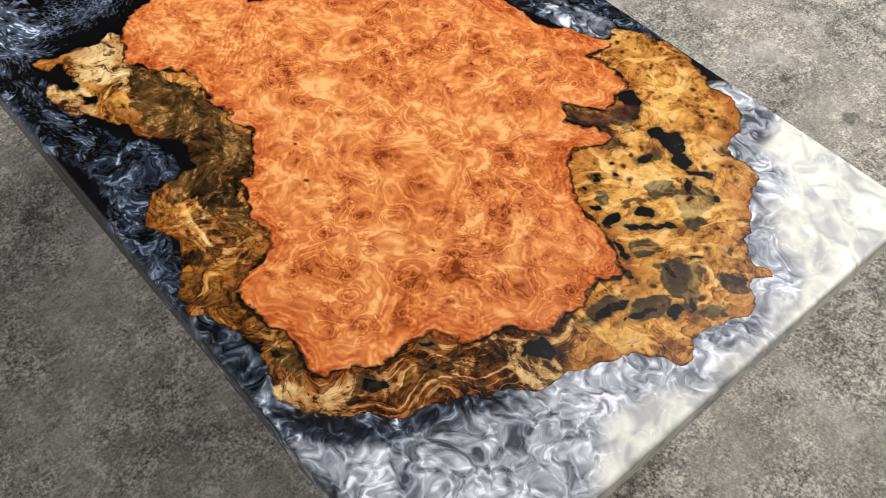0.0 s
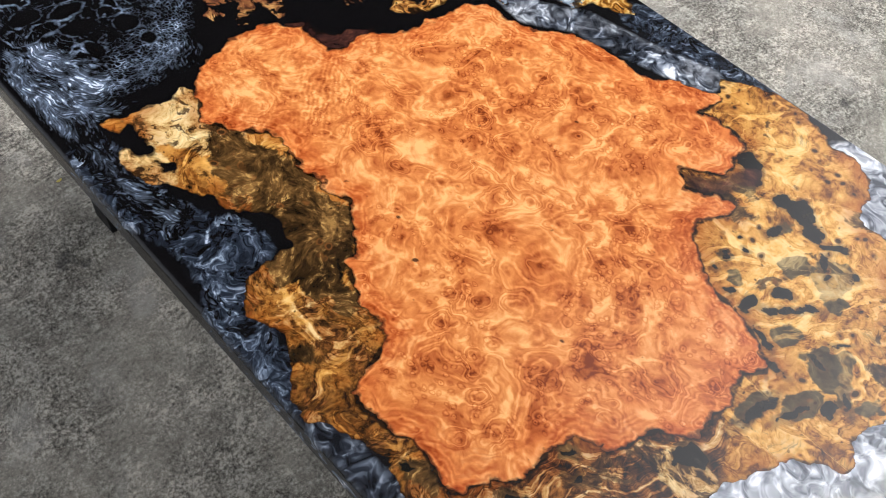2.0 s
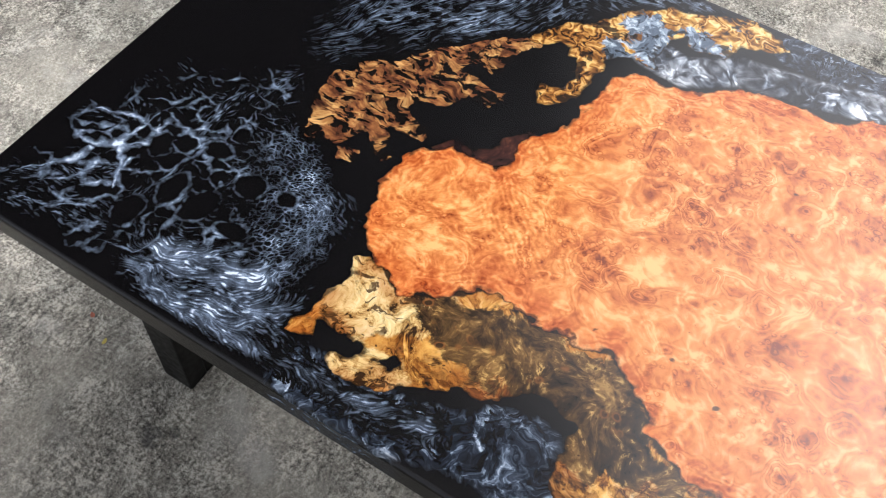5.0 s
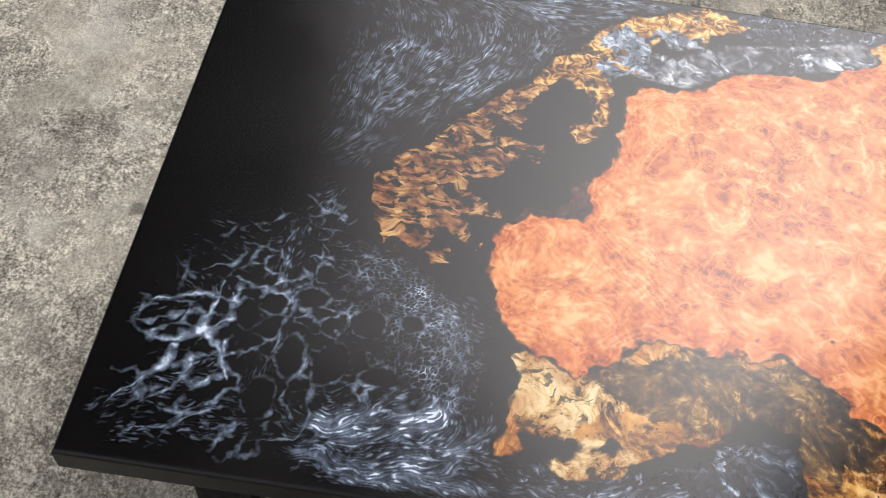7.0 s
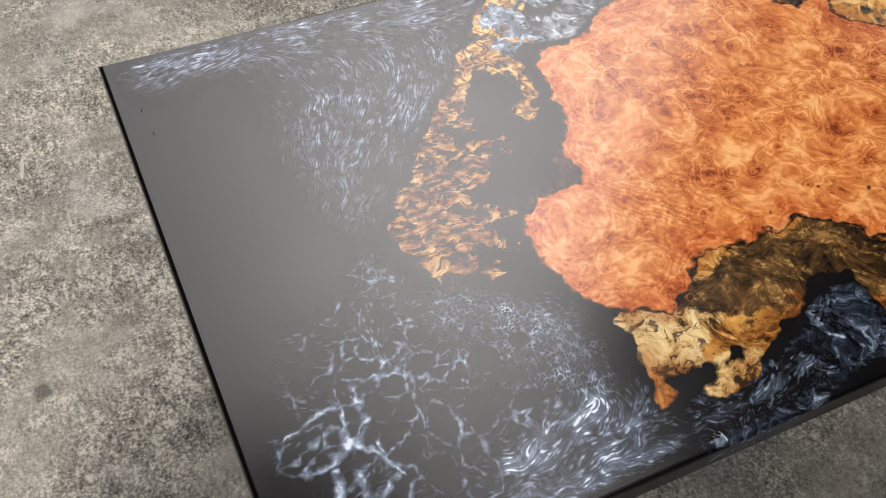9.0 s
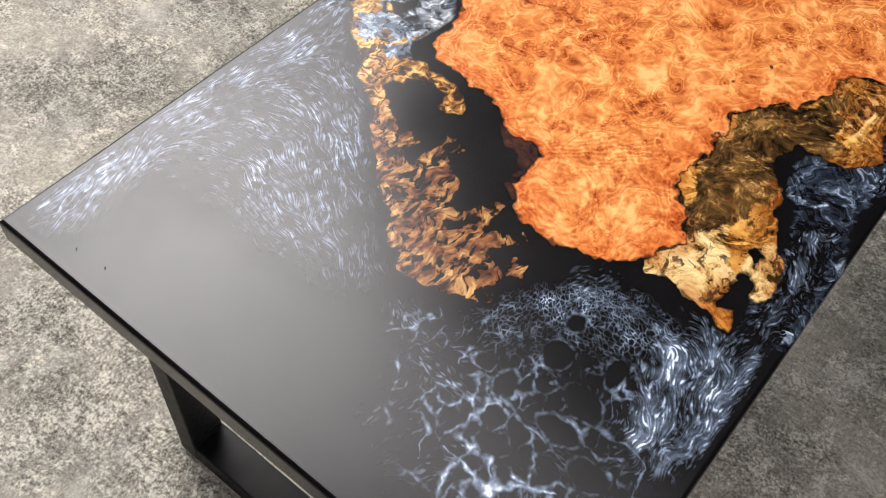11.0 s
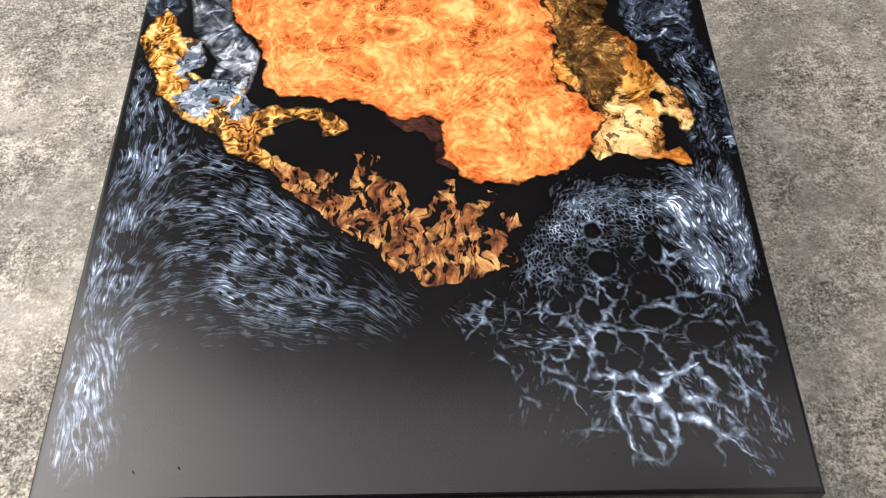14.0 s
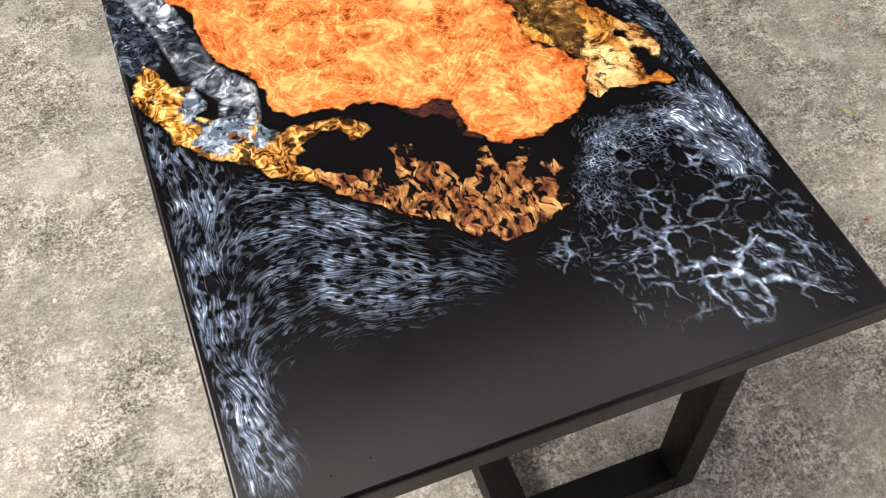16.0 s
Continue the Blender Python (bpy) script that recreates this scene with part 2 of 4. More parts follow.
    sharp = n.add(void, n.mul(n.math("SUBTRACT", n.noise(n.warp(p, 50.0, 0.012), 110.0, 4.0, 0.62), 0.5), 7.0))
    # clear resin over deep wood: olive brown, with a crisp edge and paler wisps in it
    veil_ = n.span(n.add(cloud, n.mul(n.math("SUBTRACT", n.noise(w, 70.0, 4.0, 0.6), 0.5), 9.0)), -1.2, 0.8, 1.0, 0.0)
    murk = n.ramp(n.add(n.mul(n.noise(w, 60.0, 4.0, 0.6), 0.6), n.mul(grain, 0.4)), [(0.40, (0.020, 0.016, 0.008)), (0.52, (0.062, 0.050, 0.022)), (0.60, (0.14, 0.105, 0.042)), (0.68, (0.42, 0.27, 0.10))])
    col = n.mix(n.mul(veil_, n.span(grain, 0.50, 0.64, 0.95, 0.45)), col, murk)
    halo = n.span(void, 0.5, 4.0, 0.5, 0.0)
    col = n.mix(halo, col, (0.10, 0.050, 0.016))
    pit = n.voronoi(n.warp(p, 40.0, 0.012), 58.0)
    ring = n.mul(n.span(n.noise(p, 13.0, 1.0), 0.46, 0.52), n.span(streak, 0.2, 0.5, 1.0, 0.0))
    col = n.mix(n.mul(n.mul(n.span(pit, 0.20, 0.30, 1.0, 0.0), ring), 0.7), col, (0.20, 0.070, 0.016))
    col = n.mix(n.mul(n.mul(n.span(pit, 0.13, 0.19, 1.0, 0.0), ring), 0.9), col, (0.020, 0.012, 0.006))
    pool = n.ramp(n.noise(w, 46.0, 5.0), [(0.42, (0.004, 0.004, 0.003)), (0.58, (0.008, 0.007, 0.005)), (0.68, (0.030, 0.024, 0.012)), (0.76, (0.14, 0.10, 0.04))])
    col = n.mix(n.span(sharp, -0.4, 0.3, 1.0, 0.0), col, pool)
    inner = n.add(n.math("MULTIPLY", n.node("ShaderNodeSeparateXYZ", 1, None, Vector=n.vattr("along")), 1000.0), n.mul(n.math("SUBTRACT", n.noise(p, 44.0, 5.0, 0.62), 0.5), 16.0))
    col = n.mix(n.mul(n.span(inner, 0.8, 3.4, 1.0, 0.0), 0.95), col, (0.010, 0.005, 0.003))
    col = n.mix(maroon, col, n.ramp(big, [(0.40, (0.012, 0.006, 0.006)), (0.55, (0.050, 0.018, 0.014)), (0.68, (0.16, 0.055, 0.030))]))
    speck = n.mul(n.span(n.voronoi(n.warp(p, 50.0, 0.012), 95.0), 0.10, 0.16, 1.0, 0.0), n.span(n.noise(p, 24.0, 2.0), 0.52, 0.60))
    col = n.mix(n.mul(speck, 0.85), col, (0.035, 0.014, 0.006))
    rim = n.span(n.add(edge, n.mul(n.math("SUBTRACT", n.noise(p, 90.0, 4.0, 0.65), 0.5), 8.0)), 0.0, 2.6, 1.0, 0.0)
    col = n.mix(n.mul(rim, 0.85), col, (0.012, 0.006, 0.003))
    return n.done(col, finish(n), spec=SHEEN)


def spongy_material():
    n = Nodes("spongy_root_wood")
    p = n.where()
    edge = n.attr("edge")
    w = n.warp(n.warp(p, 34.0, 0.026, 1.0), 100.0, 0.006)
    streaky = n.noise(n.vmath("MULTIPLY", w, (70.0, 210.0, 1.0)), 1.0, 4.0, 0.62)
    big = n.noise(n.warp(w, 60.0, 0.014), 62.0, 3.0, 0.55)
    tone = n.add(n.mul(big, 0.55), n.mul(streaky, 0.45))
    col = n.ramp(tone, [(0.38, (0.022, 0.008, 0.006)), (0.47, (0.12, 0.040, 0.018)), (0.54, (0.27, 0.105, 0.036)), (0.62, (0.45, 0.210, 0.070)), (0.72, (0.72, 0.45, 0.18))])
    tan_ = n.ramp(streaky, [(0.36, (0.10, 0.045, 0.018)), (0.50, (0.36, 0.165, 0.054)), (0.64, (0.64, 0.38, 0.14))])
    col = n.mix(n.span(n.noise(w, 38.0, 3.0), 0.46, 0.60), col, tan_)
    # slits and hollows full of black resin, with a dark lip
    slit = n.noise(n.vmath("MULTIPLY", n.warp(w, 70.0, 0.010), (80.0, 165.0, 1.0)), 1.0, 3.0, 0.55)
    slit = n.math("SUBTRACT", slit, n.span(edge, 0.0, 7.0, 0.05, 0.0))
    col = n.mix(n.span(slit, 0.445, 0.52, 0.75, 0.0), col, (0.085, 0.026, 0.012))
    col = n.mix(n.span(slit, 0.44, 0.462, 1.0, 0.0), col, (0.006, 0.0045, 0.004))
    return n.done(col, finish(n), spec=SHEEN)


def golden_material():
    n = Nodes("golden_root_wood")
    p = n.where()
    edge, blue, tail = n.attr("edge"), n.attr("blue"), n.attr("tail")
    w = n.warp(n.warp(p, 34.0, 0.026), 90.0, 0.008)
    big = n.noise(n.vmath("MULTIPLY", w, (58.0, 82.0, 1.0)), 1.0, 4.0, 0.6)
    ridge = n.math("MULTIPLY_ADD", n.math("SINE", n.mul(n.noise(n.warp(w, 40.0, 0.02), 44.0, 1.5), 40.0)), 0.5, 0.5)
    tone = n.add(n.mul(big, 0.84), n.mul(ridge, 0.19))
    gold = n.ramp(tone, [(0.36, (0.030, 0.011, 0.002)), (0.46, (0.27, 0.100, 0.010)), (0.57, (0.56, 0.29, 0.060)), (0.72, (0.90, 0.68, 0.28))])
    rust = n.ramp(tone, [(0.38, (0.022, 0.010, 0.004)), (0.48, (0.20, 0.074, 0.016)), (0.58, (0.48, 0.225, 0.05)), (0.72, (0.80, 0.52, 0.18))])
    col = n.mix(n.span(n.add(tail, n.mul(n.math("SUBTRACT", big, 0.5), 1.0)), 0.3, 0.7), gold, rust)
    sw = n.noise(n.warp(w, 60.0, 0.012), 72.0, 3.0, 0.55, 0.6)
    pearl = n.ramp(n.add(sw, n.mul(n.math("SINE", n.mul(sw, 60.0)), 0.04)), [(0.36, (0.014, 0.016, 0.020)), (0.48, (0.10, 0.13, 0.17)), (0.60, (0.28, 0.34, 0.41)), (0.74, (0.66, 0.73, 0.80))])
    col = n.mix(n.span(n.add(blue, n.mul(n.math("SUBTRACT", n.noise(w, 58.0, 4.0, 0.6), 0.5), 2.6)), 0.46, 0.60), col, pearl)
    hole = n.span(n.noise(n.warp(p, 40.0, 0.02), 46.0, 3.0, 0.6), 0.36, 0.40, 1.0, 0.0)
    col = n.mix(n.mul(hole, 0.9), col, (0.010, 0.006, 0.004))
    rim = n.span(n.add(edge, n.mul(n.math("SUBTRACT", n.noise(p, 70.0, 3.0), 0.5), 5.0)), 0.2, 3.0, 1.0, 0.0)
    col = n.mix(n.mul(rim, 0.85), col, (0.02, 0.011, 0.005))
    return n.done(col, finish(n), spec=SHEEN)


def resin_material():
    n = Nodes("pearl_and_black_resin")
    p = n.where()
    pearl, grey, arc, swirl, deep = (n.attr(a) for a in ("pearl", "grey", "arc", "swirl", "deep"))
    black = (0.0040, 0.0037, 0.0041)

    def blur(mask, scale, amount, lo, hi):
        return n.span(n.add(mask, n.mul(n.math("SUBTRACT", n.noise(p, scale, 4.0, 0.6), 0.5), amount)), lo, hi)

    col = n.mix(n.mul(blur(arc, 26.0, 1.2, 0.4, 1.1), n.span(n.noise(p, 60.0, 4.0, 0.6), 0.35, 0.7, 0.0, 0.6)), black, (0.010, 0.012, 0.018))
    # silky folds of pearl: broad clouds with bright curled crests
    gp = n.warp(n.warp(p, 20.0, 0.034, 0.5), 65.0, 0.016, 0.5)
    g1 = n.noise(gp, 62.0, 2.5, 0.5, 1.1)
    crest = n.span(n.noise(n.warp(gp, 70.0, 0.014, 0.5), 85.0, 1.5, 0.5, 0.9), 0.54, 0.70)
    folds = n.add(n.mul(g1, 0.92), n.add(n.mul(crest, 0.11), n.mul(n.math("SUBTRACT", n.noise(p, 16.0, 2.0), 0.5), 0.45)))
    silk = n.ramp(folds, [(0.27, (0.060, 0.068, 0.082)), (0.38, (0.19, 0.205, 0.23)), (0.49, (0.40, 0.42, 0.45)), (0.58, (0.64, 0.67, 0.70)), (0.66, (0.94, 0.95, 0.96))])
    dusk = n.ramp(folds, [(0.34, (0.006, 0.007, 0.010)), (0.46, (0.024, 0.029, 0.040)), (0.56, (0.10, 0.12, 0.15)), (0.64, (0.30, 0.34, 0.40)), (0.73, (0.80, 0.84, 0.88))])
    silk = n.mix(blur(deep, 30.0, 0.9, 0.25, 0.75), silk, dusk)
    # curled smoke of pigment along the sides, brightest in small knots
    sp = n.warp(n.warp(p, 24.0, 0.050), 70.0, 0.020)
    knots = n.add(n.mul(n.noise(sp, 62.0, 3.0, 0.55, 1.0), 0.68), n.mul(n.noise(n.warp(sp, 60.0, 0.014), 150.0, 3.0, 0.6, 0.8), 0.32))
    smoke = n.ramp(knots, [(0.40, black), (0.50, (0.016, 0.021, 0.032)), (0.565, (0.055, 0.072, 0.10)), (0.62, (0.20, 0.25, 0.32)), (0.70, (0.66, 0.74, 0.84))])
    col = n.mix(blur(swirl, 22.0, 0.9, 0.30, 0.75), col, smoke)
    soft_folds = n.add(n.mul(n.noise(n.warp(n.warp(p, 9.0, 0.05, 0.5), 34.0, 0.02, 0.5), 40.0, 1.5, 0.5, 1.0), 0.88), n.mul(crest, 0.08))
    cream = n.ramp(soft_folds, [(0.28, (0.50, 0.51, 0.48)), (0.39, (0.68, 0.69, 0.61)), (0.49, (0.82, 0.82, 0.71)), (0.62, (0.93, 0.925, 0.85))])
    lump = n.math("SUBTRACT", n.noise(p, 15.0, 4.0), 0.5)
    col = n.mix(n.span(n.add(grey, n.mul(lump, 0.7)), 0.25, 0.75), col, silk)
    col = n.mix(n.span(n.add(pearl, n.mul(lump, 0.55)), 0.3, 0.8), col, cream)
    return n.done(col, finish(n), spec=SHEEN)


def filament_material():
    n = Nodes("silver_pigment")
    glow = n.mul(n.attr("glow"), n.span(n.noise(n.where(), 90.0, 3.0, 0.6), 0.30, 0.66, 0.30, 1.0))
    col = n.mix(n.span(glow, 0.03, 0.50, smooth=False), (0.0040, 0.0037, 0.0041), (0.20, 0.255, 0.345))
    col = n.mix(n.span(glow, 0.40, 1.0), col, (0.70, 0.78, 0.88))
    return n.done(col, finish(n), spec=SHEEN)


SPOTS = [(0.422, 0.300, 0.020), (0.400, 0.278, 0.011), (-0.272, -0.871, 0.022), (-0.138, -0.866, 0.014), (-0.286, -0.672, 0.016), (0.700, -0.240, 0.018)]


def concrete_material():
    n = Nodes("brushed_concrete")
    p = n.where()
    turned = n.node("ShaderNodeMapping", 0, None, Vector=n.warp(p, 8.0, 0.02), Rotation=(0, 0, radians(33)), Scale=(1.0, 0.5, 1.0))
    grit = n.noise(n.warp(p, 8.0, 0.02), 230.0, 3.5, 0.72)
    coarse = n.noise(turned, 130.0, 4.0, 0.65)
    mid = n.noise(n.warp(p, 20.0, 0.02), 22.0, 5.0, 0.65)
    large = n.noise(n.warp(p, 3.0, 0.2), 3.6, 5.0, 0.62)
    # the trowel left smooth pale stretches between rough, pitted ones
    rough_ = n.span(n.add(n.mul(n.noise(n.warp(p, 5.0, 0.15), 5.0, 3.0, 0.6), 0.7), n.mul(mid, 0.3)), 0.42, 0.56, 0.45, 1.15)
    tone = n.add(n.add(n.mul(grit, 0.46), n.mul(coarse, 0.28)), n.mul(mid, 0.26))
    tone = n.math("MULTIPLY_ADD", n.math("SUBTRACT", tone, 0.5), rough_, 0.503)
    bent2 = n.warp(p, 9.0, 0.09, 1.0)
    pits = n.noise(n.vmath("MULTIPLY", bent2, (60.0, 150.0, 1.0)), 1.0, 3.0, 0.6)
    pits = n.mul(n.span(pits, 0.36, 0.43, 1.0, 0.0), n.span(rough_, 0.6, 1.1))
    col = n.ramp(n.math("MULTIPLY_ADD", tone, 1.25, -0.115), [(0.37, (0.068, 0.063, 0.053)), (0.455, (0.215, 0.198, 0.165)), (0.53, (0.41, 0.38, 0.315)), (0.62, (0.76, 0.72, 0.61))])
    col = n.mix(n.span(large, 0.38, 0.60, 0.75, 0.0), col, n.mix(1.0, col, (0.60, 0.62, 0.63), "MULTIPLY"))
    col = n.mix(n.mul(pits, 0.55), col, n.mix(1.0, col, (0.42, 0.40, 0.37), "MULTIPLY"))
    pale = n.span(n.noise(n.warp(p, 5.0, 0.1), 6.5, 4.0, 0.6), 0.54, 0.68, 0.0, 0.5)
    col = n.mix(pale, col, (0.50, 0.48, 0.43))
    col = n.mix(n.mul(n.span(mid, 0.54, 0.66, 0.0, 0.4), n.span(grit, 0.42, 0.58)), col, (0.52, 0.49, 0.43))
    fleck_ = n.span(n.noise(p, 420.0, 2.0, 0.6), 0.61, 0.69, 0.0, 0.6)
    col = n.mix(fleck_, col, (0.66, 0.62, 0.54))
    moss = n.mul(n.span(n.noise(p, 5.5, 4.0), 0.55, 0.75), n.span(grit, 0.5, 0.6, 0.2, 0.0))
    col = n.mix(moss, col, (0.17, 0.17, 0.11))
    bent = n.warp(p, 60.0, 0.022, 4.0)
    for x, y, r in SPOTS:
        d = n.node("ShaderNodeVectorMath", 1, {"operation": "DISTANCE"}, i0=bent, i1=(x, y, 0.0))
        col = n.mix(n.mul(n.span(d, r * 0.5, r, 0.7, 0.0), n.span(mid, 0.38, 0.5)), col, (0.05, 0.05, 0.048))
    h = n.math("SUBTRACT", n.mul(n.add(n.add(n.mul(grit, 0.4), n.mul(coarse, 0.4)), n.mul(mid, 0.2)), rough_), n.mul(pits, 0.22))
    return n.done(col, n.span(grit, 0.3, 0.7, 0.92, 0.78), normal=n.bump(h, 1.0, 0.007), spec=0.3)


def steel_material():
    n = Nodes("black_painted_steel")
    p = n.where()
    col = n.ramp(n.noise(p, 30.0, 4.0), [(0.35, (0.005, 0.005, 0.005)), (0.65, (0.010, 0.0095, 0.009))])
    return n.done(col, n.span(n.noise(p, 120.0, 3.0), 0.3, 0.7, 0.42, 0.56), normal=n.bump(n.noise(p, 400.0, 2.0), 0.15, 0.0006), spec=0.22)


def plain_material(name, color, rough=0.8, scale=12.0, vary=0.18):
    n = Nodes(name)
    f = n.add(n.mul(n.noise(n.where(), scale, 5.0, 0.65), 0.7), n.mul(n.noise(n.where(), scale * 9, 3.0), 0.3))
    a, b = tuple(c * (1 - vary) for c in color), tuple(min(1.0, c * (1 + vary)) for c in color)
    return n.done(n.ramp(f, [(0.35, a), (0.65, b)]), rough, normal=n.bump(f, 0.3, 0.003))


BURL, SAP, SPONGE, GOLD, RESIN = burl_material(), sapwood_material(), spongy_material(), golden_material(), resin_material()
SILVER = filament_material()
CONCRETE, STEEL = concrete_material(), steel_material()
# for unseen walls and panels that only block or bounce light
GREY_BLOCK = plain_material("grey_unseen_wall", (0.20, 0.19, 0.18))
PALE_PANEL = plain_material("pale_unseen_panel", (0.60, 0.61, 0.64))
DARK_BLOCK = plain_material("dark_unseen_blocker", (0.022, 0.021, 0.020))


# ---- mesh helpers ----
def part(name, bm, material, parent=None, label=""):
    me = bpy.data.meshes.new(name)
    bm.to_mesh(me)
    bm.free()
    me.materials.append(material)
    ob = new(name, me)
    ob.parent = parent
    return tagged(ob, label)


def box(bm, lo, hi, bevel=0.0, seg=2):
    m = Matrix.LocRotScale([(a + b) / 2 for a, b in zip(lo, hi)], None, [b - a for a, b in zip(lo, hi)])
    made = bmesh.ops.create_cube(bm, size=1.0, matrix=m)
    if bevel:
        edges = list({e for v in made["verts"] for e in v.link_edges})
        bmesh.ops.bevel(bm, geom=edges, offset=bevel, segments=seg, affect="EDGES", profile=0.5)
    return bm


# ---- floor and the unseen walls added to shape light and reflections ----
bm = bmesh.new()
bmesh.ops.create_grid(bm, x_segments=8, y_segments=8, size=60)
floor = part("floor", bm, CONCRETE)
tagged(floor, "weathered grey brushed concrete slab with faint stains", "floor", kind="structure")

WALL_TURN = Matrix.Rotation(radians(-150.0), 4, "Z")      # its x points to the unseen far wall


def turned_wall(name, lo, hi, material, label, category):
    ob = part(name, box(bmesh.new(), lo, hi), material)
    ob.matrix_world = WALL_TURN
    return tagged(ob, label, category, kind="structure")


# unseen walls, added to bound the sky that the glossy top reflects
turned_wall("unseen_wall_far", (3.4, -0.10, 0), (3.6, 4.2, 2.3), GREY_BLOCK, "unseen plain grey wall added to block low sky", "wall")
side = tagged(part("unseen_wall_side", box(bmesh.new(), (0, -0.2, 0), (5.0, 0, 6.4)), DARK_BLOCK), "tall unseen dark wall added to block sky reflections", "wall", kind="structure")
side.matrix_world = pose(1.05, -3.85, 0, 0, 0, 42)
tagged(part("unseen_wall_white_end", box(bmesh.new(), (-3.2, -1.60, 0), (-3.0, 2.4, 2.797)), DARK_BLOCK), "unseen dark wall added beyond the white end to darken reflections", "wall", kind="structure")

# added only to keep light off the floor on these two sides
tagged(part("unseen_wall_black_end", box(bmesh.new(), (2.62, -2.2, 0), (2.8, 1.0, 2.797)), DARK_BLOCK), "unseen dark wall added to shade the floor beyond the black end", "wall", kind="structure")
tagged(part("unseen_wall_back", box(bmesh.new(), (-3.0, 1.78, 0), (-0.25, 1.95, 2.797)), DARK_BLOCK), "unseen dark wall added to shade the floor along one side", "wall", kind="structure")


def overhead_panel(name, plan, material, label):
    """An unseen flat panel overhead, of a given plan, that blocks or dims the sky."""
    bm = bmesh.new()
    low = bm.faces.new([bm.verts.new((x, y, 2.80)) for x, y in plan])
    up = bmesh.ops.extrude_face_region(bm, geom=[low])["geom"]
    bmesh.ops.translate(bm, verts=[g for g in up if isinstance(g, bmesh.types.BMVert)], vec=(0, 0, 0.12))
    bmesh.ops.recalc_face_normals(bm, faces=list(bm.faces))
    return tagged(part(name, bm, material), label, "ceiling", kind="structure")


# unseen panels, shaped so the top reflects sky only through their gaps
overhead_panel("ceiling", [(0.02, -0.98), (0.95, -1.12), (0.95, 1.00), (-0.45, 1.00)], PALE_PANEL, "unseen pale overhead panel added for a dim reflection in the resin")
overhead_panel("unseen_panel_dark", [(-3.2, -2.9), (-1.35, -1.50), (-0.92, -0.85), (-0.80, -0.20), (-0.80, 3.4), (-3.2, 3.4)], DARK_BLOCK, "unseen dark overhead panel added to block sky reflections")
overhead_panel("unseen_panel_end", [(0.958, -1.05), (1.12, -1.30), (1.40, -3.4), (2.6, -3.4), (2.6, 1.0), (0.958, 1.0)], DARK_BLOCK, "unseen dark overhead panel added to block sky past the black end")
# posts added so that the panels do not float
for sx, sy in ((-2.95, -2.6), (2.4, -3.3)):
    tagged(part("post", box(bmesh.new(), (sx, sy, 0), (sx + 0.15, sy + 0.15, 2.798), 0.006), PALE_PANEL), "unseen square post added to carry the overhead panels", "post", kind="structure")

# ---- coffee table ----
X0, X1, HALF, TOP, THICK = -0.559, 0.516, 0.308, 0.450, 0.030
INSET = 0.004                      # eased edge

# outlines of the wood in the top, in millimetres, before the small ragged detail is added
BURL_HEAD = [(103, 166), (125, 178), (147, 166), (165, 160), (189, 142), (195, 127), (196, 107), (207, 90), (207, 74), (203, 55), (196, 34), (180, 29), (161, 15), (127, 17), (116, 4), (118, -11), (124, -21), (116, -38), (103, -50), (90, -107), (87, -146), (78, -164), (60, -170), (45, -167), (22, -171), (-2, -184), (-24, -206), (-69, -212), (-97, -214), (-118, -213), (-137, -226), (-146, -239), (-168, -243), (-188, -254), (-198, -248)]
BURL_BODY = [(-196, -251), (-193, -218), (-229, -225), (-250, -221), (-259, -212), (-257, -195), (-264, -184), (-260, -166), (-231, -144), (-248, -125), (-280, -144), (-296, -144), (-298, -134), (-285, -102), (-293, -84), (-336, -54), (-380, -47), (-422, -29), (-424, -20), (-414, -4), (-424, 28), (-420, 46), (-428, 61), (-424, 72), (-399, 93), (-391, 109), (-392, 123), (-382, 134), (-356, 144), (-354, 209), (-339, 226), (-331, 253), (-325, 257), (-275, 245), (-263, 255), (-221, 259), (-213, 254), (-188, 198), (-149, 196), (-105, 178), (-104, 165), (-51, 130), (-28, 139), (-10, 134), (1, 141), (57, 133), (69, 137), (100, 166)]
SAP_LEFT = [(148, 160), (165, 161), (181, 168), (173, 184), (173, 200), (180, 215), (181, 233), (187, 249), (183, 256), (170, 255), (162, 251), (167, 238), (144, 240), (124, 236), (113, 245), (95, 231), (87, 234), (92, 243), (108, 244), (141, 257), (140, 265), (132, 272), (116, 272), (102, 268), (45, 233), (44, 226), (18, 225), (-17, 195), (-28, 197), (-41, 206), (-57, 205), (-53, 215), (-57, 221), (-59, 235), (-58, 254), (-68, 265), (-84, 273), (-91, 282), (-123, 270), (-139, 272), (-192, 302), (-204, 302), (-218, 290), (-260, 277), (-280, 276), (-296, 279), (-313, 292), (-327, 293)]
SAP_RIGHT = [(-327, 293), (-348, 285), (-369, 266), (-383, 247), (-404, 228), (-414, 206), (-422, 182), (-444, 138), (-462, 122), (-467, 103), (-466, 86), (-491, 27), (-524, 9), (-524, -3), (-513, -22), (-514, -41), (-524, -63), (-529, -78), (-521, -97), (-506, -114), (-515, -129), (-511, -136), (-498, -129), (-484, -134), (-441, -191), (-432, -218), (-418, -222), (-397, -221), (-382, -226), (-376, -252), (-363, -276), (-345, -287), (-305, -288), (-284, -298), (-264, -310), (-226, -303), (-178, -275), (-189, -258)]
